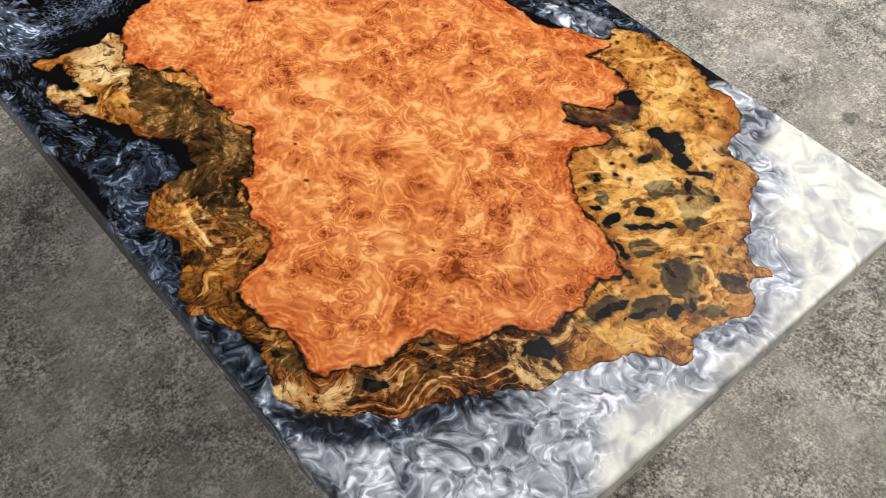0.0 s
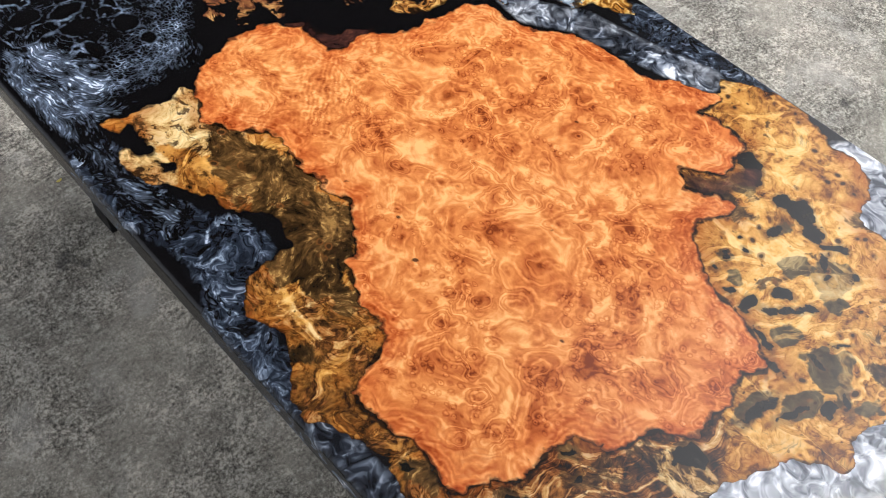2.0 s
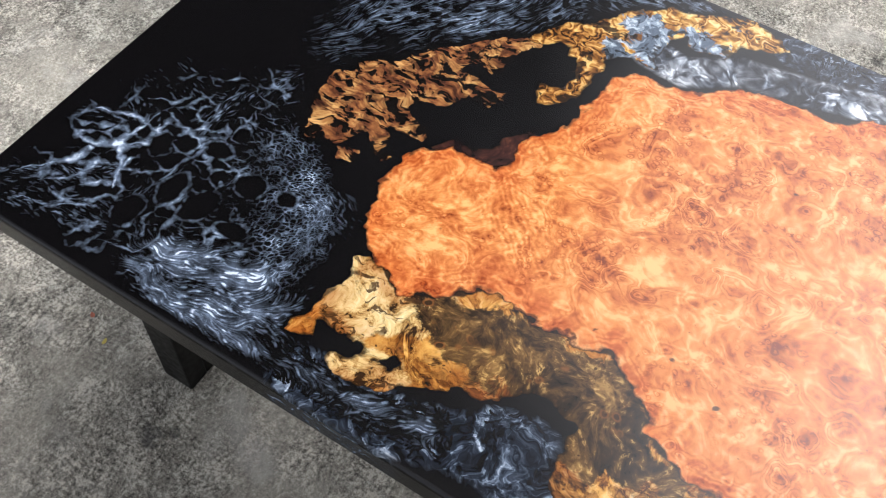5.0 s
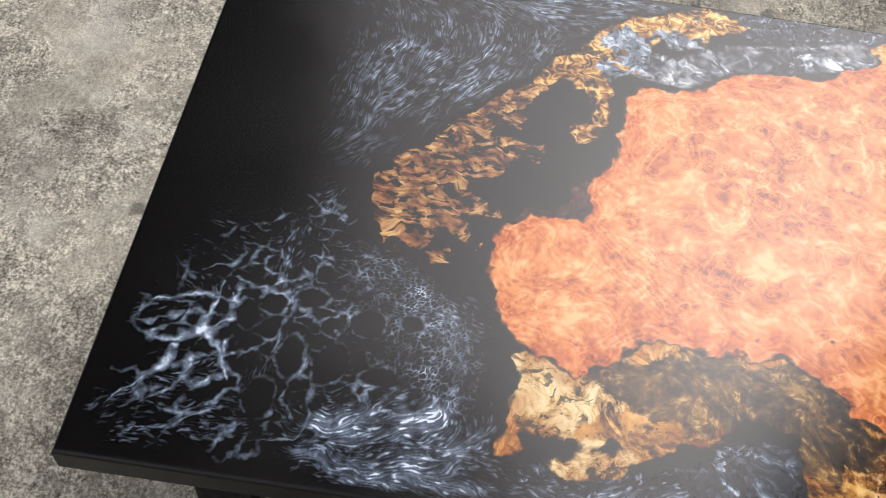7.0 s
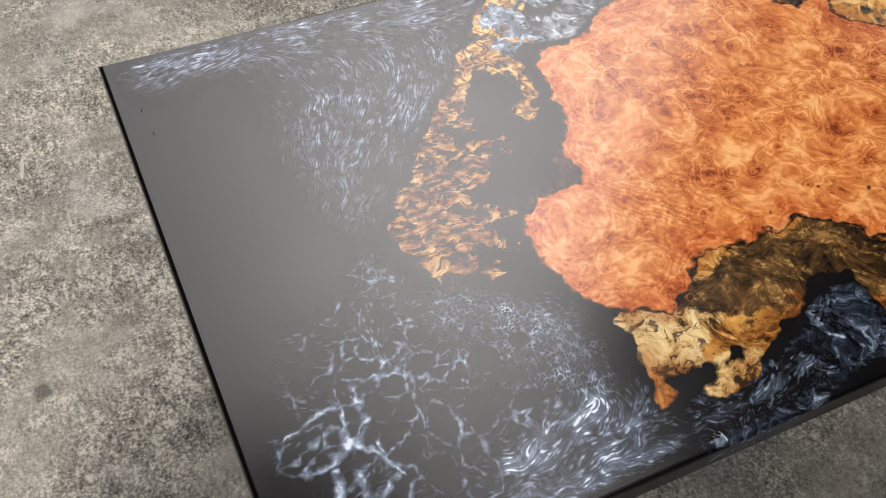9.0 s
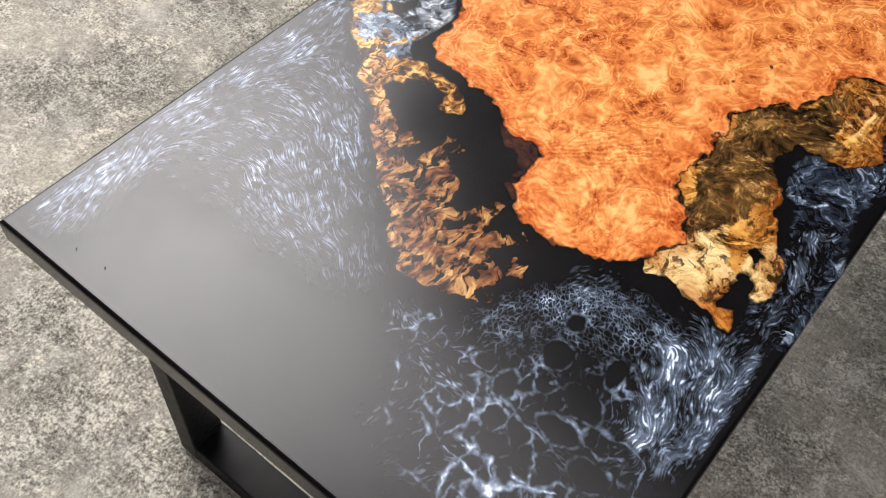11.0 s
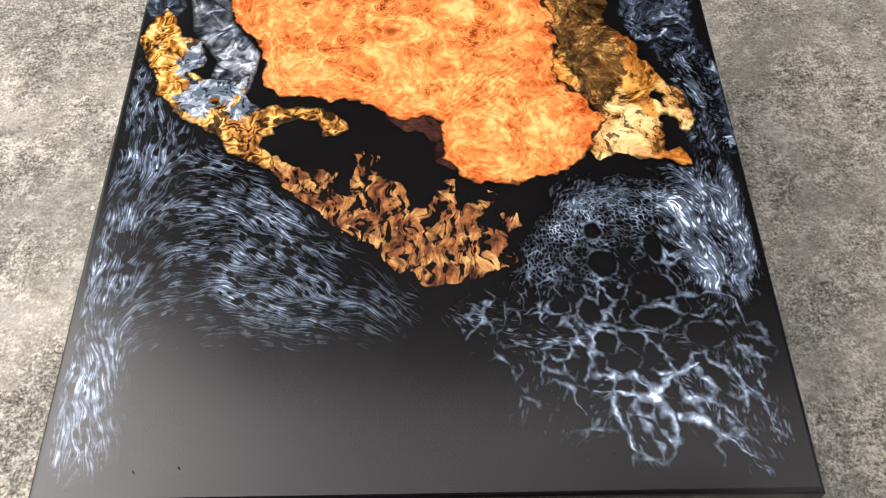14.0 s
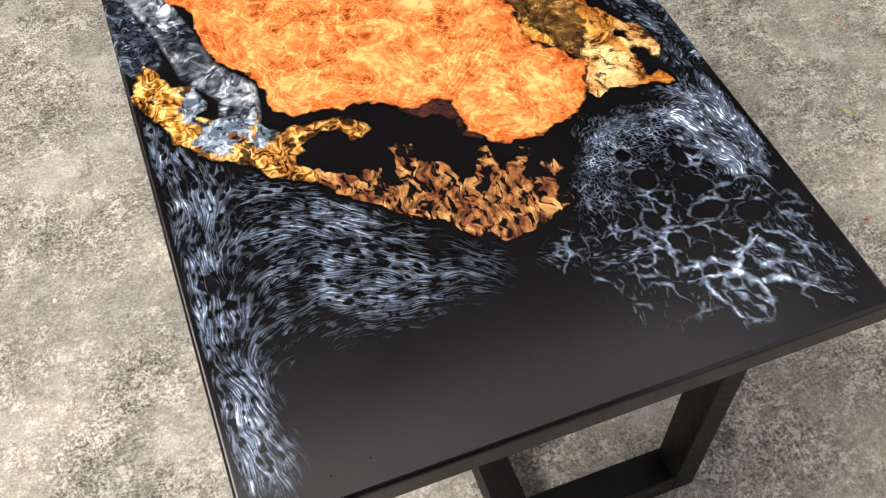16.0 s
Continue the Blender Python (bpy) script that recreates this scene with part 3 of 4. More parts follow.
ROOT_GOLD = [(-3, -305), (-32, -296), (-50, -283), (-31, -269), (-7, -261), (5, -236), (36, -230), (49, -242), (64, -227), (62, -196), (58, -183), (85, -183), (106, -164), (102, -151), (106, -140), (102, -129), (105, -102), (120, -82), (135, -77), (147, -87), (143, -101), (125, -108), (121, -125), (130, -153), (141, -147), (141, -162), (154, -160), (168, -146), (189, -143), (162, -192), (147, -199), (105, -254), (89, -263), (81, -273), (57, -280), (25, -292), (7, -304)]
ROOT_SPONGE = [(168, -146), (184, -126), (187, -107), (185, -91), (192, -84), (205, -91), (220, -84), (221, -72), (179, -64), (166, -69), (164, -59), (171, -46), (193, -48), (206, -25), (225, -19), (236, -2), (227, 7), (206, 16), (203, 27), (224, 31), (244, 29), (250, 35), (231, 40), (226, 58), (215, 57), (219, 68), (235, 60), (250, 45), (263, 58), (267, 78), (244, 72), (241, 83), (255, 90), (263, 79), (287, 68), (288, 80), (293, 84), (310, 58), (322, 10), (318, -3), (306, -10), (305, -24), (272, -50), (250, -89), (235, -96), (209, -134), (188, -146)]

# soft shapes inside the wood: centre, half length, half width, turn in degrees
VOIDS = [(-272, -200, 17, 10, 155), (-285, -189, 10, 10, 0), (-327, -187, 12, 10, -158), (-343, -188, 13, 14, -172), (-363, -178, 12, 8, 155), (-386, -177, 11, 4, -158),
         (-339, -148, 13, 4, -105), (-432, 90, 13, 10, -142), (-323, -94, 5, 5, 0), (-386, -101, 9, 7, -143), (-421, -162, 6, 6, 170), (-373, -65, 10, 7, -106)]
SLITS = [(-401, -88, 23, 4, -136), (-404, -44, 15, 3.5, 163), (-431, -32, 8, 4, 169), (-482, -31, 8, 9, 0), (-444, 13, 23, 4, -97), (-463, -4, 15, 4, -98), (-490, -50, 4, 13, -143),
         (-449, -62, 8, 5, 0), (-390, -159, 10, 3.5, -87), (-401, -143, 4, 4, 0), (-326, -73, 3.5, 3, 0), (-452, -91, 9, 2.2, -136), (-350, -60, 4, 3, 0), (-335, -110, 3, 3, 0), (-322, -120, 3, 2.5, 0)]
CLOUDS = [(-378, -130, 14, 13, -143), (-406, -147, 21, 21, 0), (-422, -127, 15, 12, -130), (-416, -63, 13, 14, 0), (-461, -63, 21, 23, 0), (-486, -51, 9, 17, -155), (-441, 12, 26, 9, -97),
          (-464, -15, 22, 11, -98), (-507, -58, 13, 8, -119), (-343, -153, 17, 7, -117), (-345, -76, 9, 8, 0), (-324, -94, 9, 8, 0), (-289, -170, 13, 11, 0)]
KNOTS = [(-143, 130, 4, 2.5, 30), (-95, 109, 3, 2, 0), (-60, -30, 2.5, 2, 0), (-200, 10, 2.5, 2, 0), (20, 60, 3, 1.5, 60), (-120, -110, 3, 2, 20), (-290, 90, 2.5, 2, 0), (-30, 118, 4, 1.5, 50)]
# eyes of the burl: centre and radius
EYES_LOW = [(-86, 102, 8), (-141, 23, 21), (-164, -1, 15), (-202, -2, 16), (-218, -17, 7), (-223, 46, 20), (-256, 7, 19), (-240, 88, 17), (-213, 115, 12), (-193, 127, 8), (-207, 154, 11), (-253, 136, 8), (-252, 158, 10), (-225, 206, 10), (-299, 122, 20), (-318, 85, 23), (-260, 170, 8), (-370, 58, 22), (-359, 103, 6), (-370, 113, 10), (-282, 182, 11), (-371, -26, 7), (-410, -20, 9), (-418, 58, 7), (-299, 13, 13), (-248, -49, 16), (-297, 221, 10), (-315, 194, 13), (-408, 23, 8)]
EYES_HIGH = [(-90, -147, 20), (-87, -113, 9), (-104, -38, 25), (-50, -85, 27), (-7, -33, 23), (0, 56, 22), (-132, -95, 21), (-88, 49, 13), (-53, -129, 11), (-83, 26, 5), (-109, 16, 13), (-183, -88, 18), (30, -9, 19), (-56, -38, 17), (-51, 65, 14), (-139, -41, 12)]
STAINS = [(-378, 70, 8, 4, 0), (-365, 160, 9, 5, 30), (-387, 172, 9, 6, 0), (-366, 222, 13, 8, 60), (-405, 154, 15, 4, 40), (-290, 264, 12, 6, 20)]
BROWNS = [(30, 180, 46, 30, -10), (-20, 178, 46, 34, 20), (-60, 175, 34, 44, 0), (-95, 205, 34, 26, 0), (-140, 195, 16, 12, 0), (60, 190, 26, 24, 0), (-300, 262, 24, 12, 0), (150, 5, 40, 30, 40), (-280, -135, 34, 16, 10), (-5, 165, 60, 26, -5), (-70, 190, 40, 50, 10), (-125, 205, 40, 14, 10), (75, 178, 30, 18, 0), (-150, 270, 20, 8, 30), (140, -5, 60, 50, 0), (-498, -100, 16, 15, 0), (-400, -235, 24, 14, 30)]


def rnd_lattice(seed):
    return np.random.RandomState(seed).rand(256, 256)


def value_noise(x, y, seed):
    """Smooth noise of 0 to 1 over the plane, one unit to a cell."""
    g = rnd_lattice(seed)
    xi, yi = np.floor(x).astype(int), np.floor(y).astype(int)
    fx, fy = x - xi, y - yi
    fx, fy = fx * fx * (3 - 2 * fx), fy * fy * (3 - 2 * fy)
    a, b = g[xi & 255, yi & 255], g[(xi + 1) & 255, yi & 255]
    c, d = g[xi & 255, (yi + 1) & 255], g[(xi + 1) & 255, (yi + 1) & 255]
    return (a * (1 - fx) + b * fx) * (1 - fy) + (c * (1 - fx) + d * fx) * fy


def ragged(p, cell, octaves, seed):
    """Noise of about -1 to 1 at the points p (mm); cell: the size of its largest lumps."""
    total, amp = np.zeros(len(p)), 1.0
    for k in range(octaves):
        total += amp * (value_noise(p[:, 0] / cell + 17.3 * k + 90, p[:, 1] / cell + 5.1 * k + 90, seed + k) * 2 - 1)
        cell, amp = cell / 2, amp * 0.55
    return total


def line_distance(p, pts):
    """Distance of the points p from a polyline, and how far along it the nearest place is."""
    best, along, run = np.full(len(p), 1e9), np.zeros(len(p)), 0.0
    for a, b in zip(np.array(pts[:-1], float), np.array(pts[1:], float)):
        d = b - a
        size = math.hypot(*d) + 1e-9
        t = np.clip(((p - a) @ d) / size**2, 0, 1)
        off = np.hypot(*(p - a - t[:, None] * d).T)
        near = off < best
        best[near], along[near] = off[near], run + t[near] * size
        run += size
    return best, along


def outline_distance(p, pts):
    """Signed distance from a closed outline: negative inside."""
    pts = list(pts) + [pts[0]]
    d, _ = line_distance(p, pts)
    inside = np.zeros(len(p), bool)
    for (ax, ay), (bx, by) in zip(pts[:-1], pts[1:]):
        if ay != by:
            cross = ((ay > p[:, 1]) != (by > p[:, 1])) & (p[:, 0] < (bx - ax) * (p[:, 1] - ay) / (by - ay) + ax)
            inside ^= cross
    return np.where(inside, -d, d)


def blobs(p, shapes):
    """About the distance in mm from the nearest of some ellipses: negative inside."""
    best = np.full(len(p), 1e3)
    for cx, cy, a, b, turn in shapes:
        c, s = math.cos(radians(turn)), math.sin(radians(turn))
        u, v = (p[:, 0] - cx) * c + (p[:, 1] - cy) * s, (p[:, 1] - cy) * c - (p[:, 0] - cx) * s
        best = np.minimum(best, (np.hypot(u / a, v / b) - 1) * min(a, b))
    return best


def soft(d, a, b):
    """1 below a, 0 above b."""
    t = np.clip((b - d) / (b - a), 0, 1)
    return t * t * (3 - 2 * t)


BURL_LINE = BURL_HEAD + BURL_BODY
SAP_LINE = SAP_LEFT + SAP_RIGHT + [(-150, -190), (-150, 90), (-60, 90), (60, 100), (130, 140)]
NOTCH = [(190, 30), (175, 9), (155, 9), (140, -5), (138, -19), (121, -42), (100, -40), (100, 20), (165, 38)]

# filaments of the pigment star and long strands: width, then the way
STRANDS = [(7, [(443, 193), (426, 183), (412, 171), (417, 148)]), (7, [(437, 188), (451, 197), (474, 198)]), (6, [(432, 184), (417, 202), (406, 222), (404, 232)]),
           (5, [(452, 203), (454, 224), (469, 243), (489, 260)]), (5, [(434, 181), (429, 158), (427, 139)]), (5, [(434, 153), (448, 152), (462, 155), (483, 164)]),
           (3, [(435, 219), (440, 242), (463, 259)]), (3, [(409, 255), (433, 273), (469, 283)]), (3, [(364, 147), (372, 165), (372, 195), (377, 219)]),
           (3, [(336, 222), (333, 246), (341, 270), (378, 279)]), (2.5, [(416, 108), (425, 120), (450, 130)]), (4, [(454, 171), (475, 185), (495, 185)])]
# guides of the combed pigment: strength, half width, then the way
EDGE_GUIDES = [(1.0, 12, [(36, -300), (114, -286), (194, -282), (264, -287), (328, -293), (388, -294), (433, -295), (471, -293)]),
               (1.0, 14, [(51, -282), (113, -268), (172, -260), (236, -267), (302, -277), (363, -281), (421, -283), (467, -277)]),
               (0.8, 7, [(365, -276), (417, -279), (468, -273)]), (0.7, 7, [(389, -277), (432, -268), (464, -257)]),
               (0.22, 7, [(392, -253), (427, -252), (456, -236)]), (0.22, 9, [(399, -250), (376, -233), (371, -195)])]
HAIRPIN_GUIDES = [(0.9, 14, [(338, -265), (299, -249), (281, -223), (278, -178), (295, -133), (315, -100)]),
                  (0.8, 16, [(260, -261), (231, -243), (217, -212), (225, -163), (263, -123), (306, -86), (343, -37)]),
                  (0.7, 14, [(203, -259), (179, -242), (175, -212), (200, -167), (237, -131)]),
                  (0.42, 17, [(370, -262), (342, -239), (332, -205), (341, -165), (347, -123), (348, -68)]),
                  (1.0, 14, [(394, -278), (350, -267), (319, -249), (307, -219), (311, -183), (328, -139)])]
HAIR_GUIDES = [(0.8, 13, [(234, 135), (222, 181), (220, 236), (218, 279)]), (1.3, 20, [(200, 255), (243, 271), (287, 293)]), (1.3, 19, [(234, 235), (288, 252), (317, 261)]),
               (1.0, 9, [(188, 286), (242, 293), (301, 284), (332, 278)]), (0.7, 8, [(334, 264), (383, 266), (430, 273), (470, 284)]),
               (0.6, 8, [(326, 242), (393, 253), (447, 261), (484, 267)]), (0.6, 8, [(415, 214), (451, 234), (490, 264)]),
               (0.42, 14, [(244, 137), (287, 121), (329, 107), (360, 73)]), (0.7, 10, [(351, 30), (362, 60), (380, 87), (380, 123)])]
WEB_GUIDES = [(0.25, 10, [(331, 112), (355, 136), (369, 191), (347, 255)]), (0.35, 10, [(388, 89), (420, 84), (444, 77)]), (0.35, 10, [(411, 112), (431, 110), (456, 108)]),
              (0.4, 10, [(426, 152), (445, 147), (470, 126)]), (0.35, 9, [(462, 173), (474, 171), (490, 179)]), (0.3, 16, [(294, 137), (272, 168), (280, 209), (309, 219)]),
              (0.3, 10, [(393, 196), (377, 231), (395, 258)]), (0.4, 12, [(203, 144), (237, 140), (271, 142)]), (1.0, 9, [(183, 285), (148, 284), (91, 276), (40, 268)])]
WEB_AREA = [(205, 150), (205, 285), (300, 292), (420, 296), (492, 280), (500, 175), (430, 70), (395, 40), (345, 25), (315, 70), (250, 110)]
ARC_AREA = [(15, -312), (110, -292), (150, -230), (199, -195), (237, -140), (296, -100), (345, -28), (364, -36), (368, -150), (388, -215), (430, -238), (470, -242), (494, -270), (494, -312)]
CELLS = [(299, 158, 13, 13, 0), (263, 154, 9, 8, 0), (325, 201, 20, 13, 70), (283, 207, 14, 9, 0), (352, 144, 13, 9, 0), (358, 199, 10, 16, 0), (374, 240, 12, 18, 0), (344, 116, 9, 9, 0), (400, 164, 9, 12, 0), (389, 113, 8, 8, 0)]


pores = random.Random(17)
PORES = [(pores.uniform(150, 420), pores.uniform(-285, -60), pores.uniform(3, 8), pores.uniform(2, 4.5), pores.uniform(60, 120)) for _ in range(60)]
PORES += [(pores.uniform(215, 450), pores.uniform(60, 270), pores.uniform(3, 9), pores.uniform(3, 6), pores.uniform(0, 180)) for _ in range(45)]


def top_fields(p):
    """All the soft masks and flow directions of the top at the points p (mm)."""
    x, y = p[:, 0], p[:, 1]
    f = {}
    jag = ragged(p, 16, 4, 3)
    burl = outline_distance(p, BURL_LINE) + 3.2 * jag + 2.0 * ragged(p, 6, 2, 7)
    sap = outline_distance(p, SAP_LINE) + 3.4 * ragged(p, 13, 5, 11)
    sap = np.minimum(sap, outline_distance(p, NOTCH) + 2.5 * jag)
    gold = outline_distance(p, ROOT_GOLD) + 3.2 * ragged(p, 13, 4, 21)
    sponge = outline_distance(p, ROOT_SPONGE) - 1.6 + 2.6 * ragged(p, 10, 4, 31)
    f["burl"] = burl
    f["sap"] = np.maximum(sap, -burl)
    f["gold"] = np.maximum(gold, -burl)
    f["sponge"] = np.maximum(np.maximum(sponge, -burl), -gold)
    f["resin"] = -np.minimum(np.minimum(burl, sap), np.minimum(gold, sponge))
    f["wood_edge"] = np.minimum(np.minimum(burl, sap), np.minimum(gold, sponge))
    f["knot"] = blobs(p, KNOTS)
    eye = np.full(len(p), 9.0)
    wavy = p + np.stack([2.6 * ragged(p, 13, 3, 301), 2.6 * ragged(p, 13, 3, 305)], 1)
    for cx, cy, r in EYES_LOW + EYES_HIGH:
        eye = np.minimum(eye, np.hypot(wavy[:, 0] - cx, wavy[:, 1] - cy) / (1.15 * r))
    f["eye"] = eye
    f["ripple"] = soft(blobs(p, [(80, 62, 60, 26, 135)]), -16, 14)
    f["fine"] = soft(np.hypot(x - 150, y - 90), 60, 190)
    bent = p + np.stack([5 * ragged(p, 18, 4, 61), 5 * ragged(p, 18, 4, 71)], 1)
    f["void"] = blobs(bent, VOIDS + SLITS)
    f["cloud"] = blobs(bent, CLOUDS)
    stain = blobs(bent, STAINS)
    f["void"] = np.minimum(f["void"], stain + 2.5)
    f["maroon"] = np.maximum(soft(outline_distance(p, NOTCH), 4, 16), 0.9 * soft(blobs(bent, [(-263, -149, 26, 12, 36), (-278, -180, 18, 9, 50)]), -3, 6))
    f["brown"] = np.maximum(soft(blobs(bent, BROWNS), -14, 12), 0.55 * soft(stain, -4, 10))
    f["cream"] = soft(blobs(bent, [(112, 190, 46, 22, 30), (150, 200, 30, 44, 0), (118, 258, 44, 16, 20), (-440, 105, 30, 16, 0), (-345, 275, 40, 8, 30)]), -10, 12)
    f["tail"] = soft(-x, -135, -70)
    f["streak"] = np.maximum(soft(blobs(p, [(-410, 110, 60, 120, 30), (-350, 210, 60, 60, 0)]), -20, 12), 0.48 * soft(-y, -210, -150) * soft(x, 20, 110))
    f["blue"] = soft(blobs(p, [(75, -215, 52, 26, -40), (30, -245, 30, 16, 0), (100, -180, 20, 20, 0)]), -16, 14)
    # the pour: white at one end, grey along one side, black at the other end
    lumps = 14 * ragged(p, 60, 3, 41)
    white = outline_distance(p, [(-580, 215), (-545, 120), (-508, 40), (-490, -20), (-475, -110), (-430, -205), (-385, -330), (-580, -330)])
    f["pearl"] = soft(white + lumps, -30, 62) * (0.35 + 0.65 * soft(-f["wood_edge"], -60, -8))
    f["grey"] = np.maximum.reduce([soft(f["wood_edge"] + 0.6 * lumps, 20, 60) * soft(x, -400, -330), soft(blobs(p, [(-500, 150, 130, 190, 15)]) + lumps, -20, 40), soft(line_distance(p, [(-215, 304), (-250, 300), (-300, 298), (-345, 300), (-400, 295)])[0], 10, 30),
                                   soft(blobs(p, [(-420, -270, 110, 60, 0), (-390, 272, 46, 40, 0)]), -12, 16), 0.9 * soft(line_distance(p, [(70, -200), (30, -195), (-20, -228), (-90, -240), (-165, -262)])[0], 10, 30)])
    f["swirl"] = np.maximum.reduce([soft(line_distance(p, [(150, 285), (60, 280), (0, 262), (-50, 268), (-110, 294), (-190, 304)])[0], 12, 44) * 0.85, 0.75 * soft(line_distance(p, [(-50, -285), (-150, -285), (-230, -300)])[0], 14, 34),
                                    soft(blobs(p, [(-15, 245, 44, 26, 20)]), -10, 12)])
    web = outline_distance(p, WEB_AREA)
    holes = blobs(p, CELLS)
    f["web"] = soft(web, -22, 14) * (1 - soft(holes, -3, 3))
    f["hole"] = soft(np.minimum(holes, blobs(bent, PORES)), -2, 2)
    f["deep"] = np.maximum.reduce([soft(f["wood_edge"], 6, 46) * soft(-y, 40, 140) * soft(-x, 400, 520), soft(-y, -300, -225) * soft(-x, 200, 460), 0.62 * soft(y, -190, -150) * soft(-x, 200, 260)])
    f["arc"] = soft(outline_distance(p, ARC_AREA) + 6 * ragged(p, 40, 3, 51), -26, 12) * soft(-f["wood_edge"], -22, -4)
    # grain of the sapwood runs round the burl
    d, along = line_distance(p, BURL_LINE)
    f["along_x"], f["along_y"] = along / 1000, d / 1000
    return f


STEP = 2.2
gx = np.arange(0, round((X1 - X0 - 2 * INSET) * 1000 / STEP) + 1)
gy = np.arange(0, round((2 * HALF - 2 * INSET) * 1000 / STEP) + 1)
px = np.linspace((X0 + INSET) * 1000, (X1 - INSET) * 1000, len(gx))
py = np.linspace(-(HALF - INSET) * 1000, (HALF - INSET) * 1000, len(gy))
grid = np.stack(np.meshgrid(px, py, indexing="ij"), -1).reshape(-1, 2)
FIELDS = top_fields(grid)
rows_, cols_ = np.meshgrid(np.arange(len(gx) - 1), np.arange(len(gy) - 1), indexing="ij")
q0 = (rows_ * len(gy) + cols_).ravel()
q1, q2, q3 = q0 + len(gy), q0 + len(gy) + 1, q0 + 1
TRIS = np.concatenate([np.stack([q0, q1, q2], 1), np.stack([q0, q2, q3], 1)])


def carve(field, keep):
    """The piece of the top where a field is below nought, cut along its edge: points, triangles and the fields asked for."""
    f = FIELDS[field]
    values = np.concatenate([grid, np.stack([FIELDS[k] for k in keep], 1)], 1)
    inside = f[TRIS] < 0
    count = inside.sum(1)
    tris = [TRIS[count == 3]]
    extra, base = [], len(grid)
    for k in (1, 2):
        some, ins = TRIS[count == k], inside[count == k]
        lone = (ins if k == 1 else ~ins).argmax(1)
        i = np.arange(len(some))
        a, b, c = some[i, lone], some[i, (lone + 1) % 3], some[i, (lone + 2) % 3]
        tb, tc = f[a] / (f[a] - f[b]), f[a] / (f[a] - f[c])
        vb = values[a] + tb[:, None] * (values[b] - values[a])
        vc = values[a] + tc[:, None] * (values[c] - values[a])
        ib = base + np.arange(len(some))
        ic = ib + len(some)
        base += 2 * len(some)
        extra += [vb, vc]
        tris += [np.stack([a, ib, ic], 1)] if k == 1 else [np.stack([ib, b, c], 1), np.stack([ib, c, ic], 1)]
    values, tris = np.concatenate([values, *extra]), np.concatenate(tris)
    used, index = np.unique(tris, return_inverse=True)
    return values[used], index.reshape(-1, 3)


def plate(name, pts, tris, floats, vectors, material, parent, label):
    """Links a mesh with named attributes on its points."""
    me = bpy.data.meshes.new(name)
    me.from_pydata(pts.tolist(), [], tris.tolist())
    for key, value in floats.items():
        me.attributes.new(key, "FLOAT", "POINT").data.foreach_set("value", np.ascontiguousarray(value, np.float32))
    for key, value in vectors.items():
        me.attributes.new(key, "FLOAT_VECTOR", "POINT").data.foreach_set("vector", np.ascontiguousarray(value, np.float32).ravel())
    me.materials.append(material)
    ob = new(name, me)
    ob.parent = parent
    return tagged(ob, label)


def inlay(name, field, keep, material, parent, label, along=False):
    """A piece of wood in the top: its face lies in the finished surface."""
    names = ["burl" if field == "burl" else field, *keep] + (["along_x", "along_y"] if along else [])
    v, tris = carve(field, names)
    pts = np.column_stack([v[:, 0] / 1000, v[:, 1] / 1000, np.full(len(v), TOP)])
    floats = {"edge": -v[:, 2]}
    floats.update({k: v[:, 3 + i] for i, k in enumerate(keep)})
    n = 3 + len(keep)
    vectors = {"along": np.column_stack([v[:, n], v[:, n + 1], np.zeros(len(v))])} if along else {}
    return plate(name, pts, tris, floats, vectors, material, parent, label)


table = tagged(new("coffee_table"), "orange burl and black resin coffee table on black steel legs", "coffee table")
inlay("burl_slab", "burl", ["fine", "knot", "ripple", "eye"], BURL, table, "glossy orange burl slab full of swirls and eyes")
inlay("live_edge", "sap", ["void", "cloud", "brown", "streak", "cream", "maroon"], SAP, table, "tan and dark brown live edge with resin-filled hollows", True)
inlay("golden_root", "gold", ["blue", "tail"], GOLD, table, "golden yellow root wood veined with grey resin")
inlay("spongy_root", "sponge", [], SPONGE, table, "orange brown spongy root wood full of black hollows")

# resin: the face round the wood, the eased edge, the sides and the underside
MASKS = ["pearl", "grey", "arc", "swirl", "deep"]
v, tris = carve("resin", MASKS)
around = []
for k in range(200):
    around.append((px[0] + (px[-1] - px[0]) * k / 200, py[0], 0, -1))
for k in range(120):
    around.append((px[-1], py[0] + (py[-1] - py[0]) * k / 120, 1, 0))
for k in range(200):
    around.append((px[-1] + (px[0] - px[-1]) * k / 200, py[-1], 0, 1))
for k in range(120):
    around.append((px[0], py[-1] + (py[0] - py[-1]) * k / 120, -1, 0))
around = np.array(around, float)
corner = {0: (-1, -1), 200: (1, -1), 320: (1, 1), 520: (-1, 1)}
out = np.array([corner.get(k, tuple(a[2:])) for k, a in enumerate(around)], float)
ring_f = top_fields(around[:, :2])
loops = [(0.0, 0.0), (1.6, 0.5), (3.2, 1.9), (4.0, 4.0), (4.0, THICK * 1000 - 1.5), (2.5, THICK * 1000), (-30.0, THICK * 1000)]
pts = [np.column_stack([v[:, 0] / 1000, v[:, 1] / 1000, np.full(len(v), TOP)])]
data = [v[:, 2:]]
for off, down in loops:
    pts.append(np.column_stack([(around[:, :2] + out * off) / 1000, np.full(len(around), TOP - down / 1000)]))
    data.append(np.stack([ring_f[k] for k in MASKS], 1))
start, n = len(v), len(around)
sides = []
for k in range(len(loops) - 1):
    a = start + k * n + np.arange(n)
    b = start + k * n + (np.arange(n) + 1) % n
    sides += [np.stack([a, a + n, b + n], 1), np.stack([a, b + n, b], 1)]
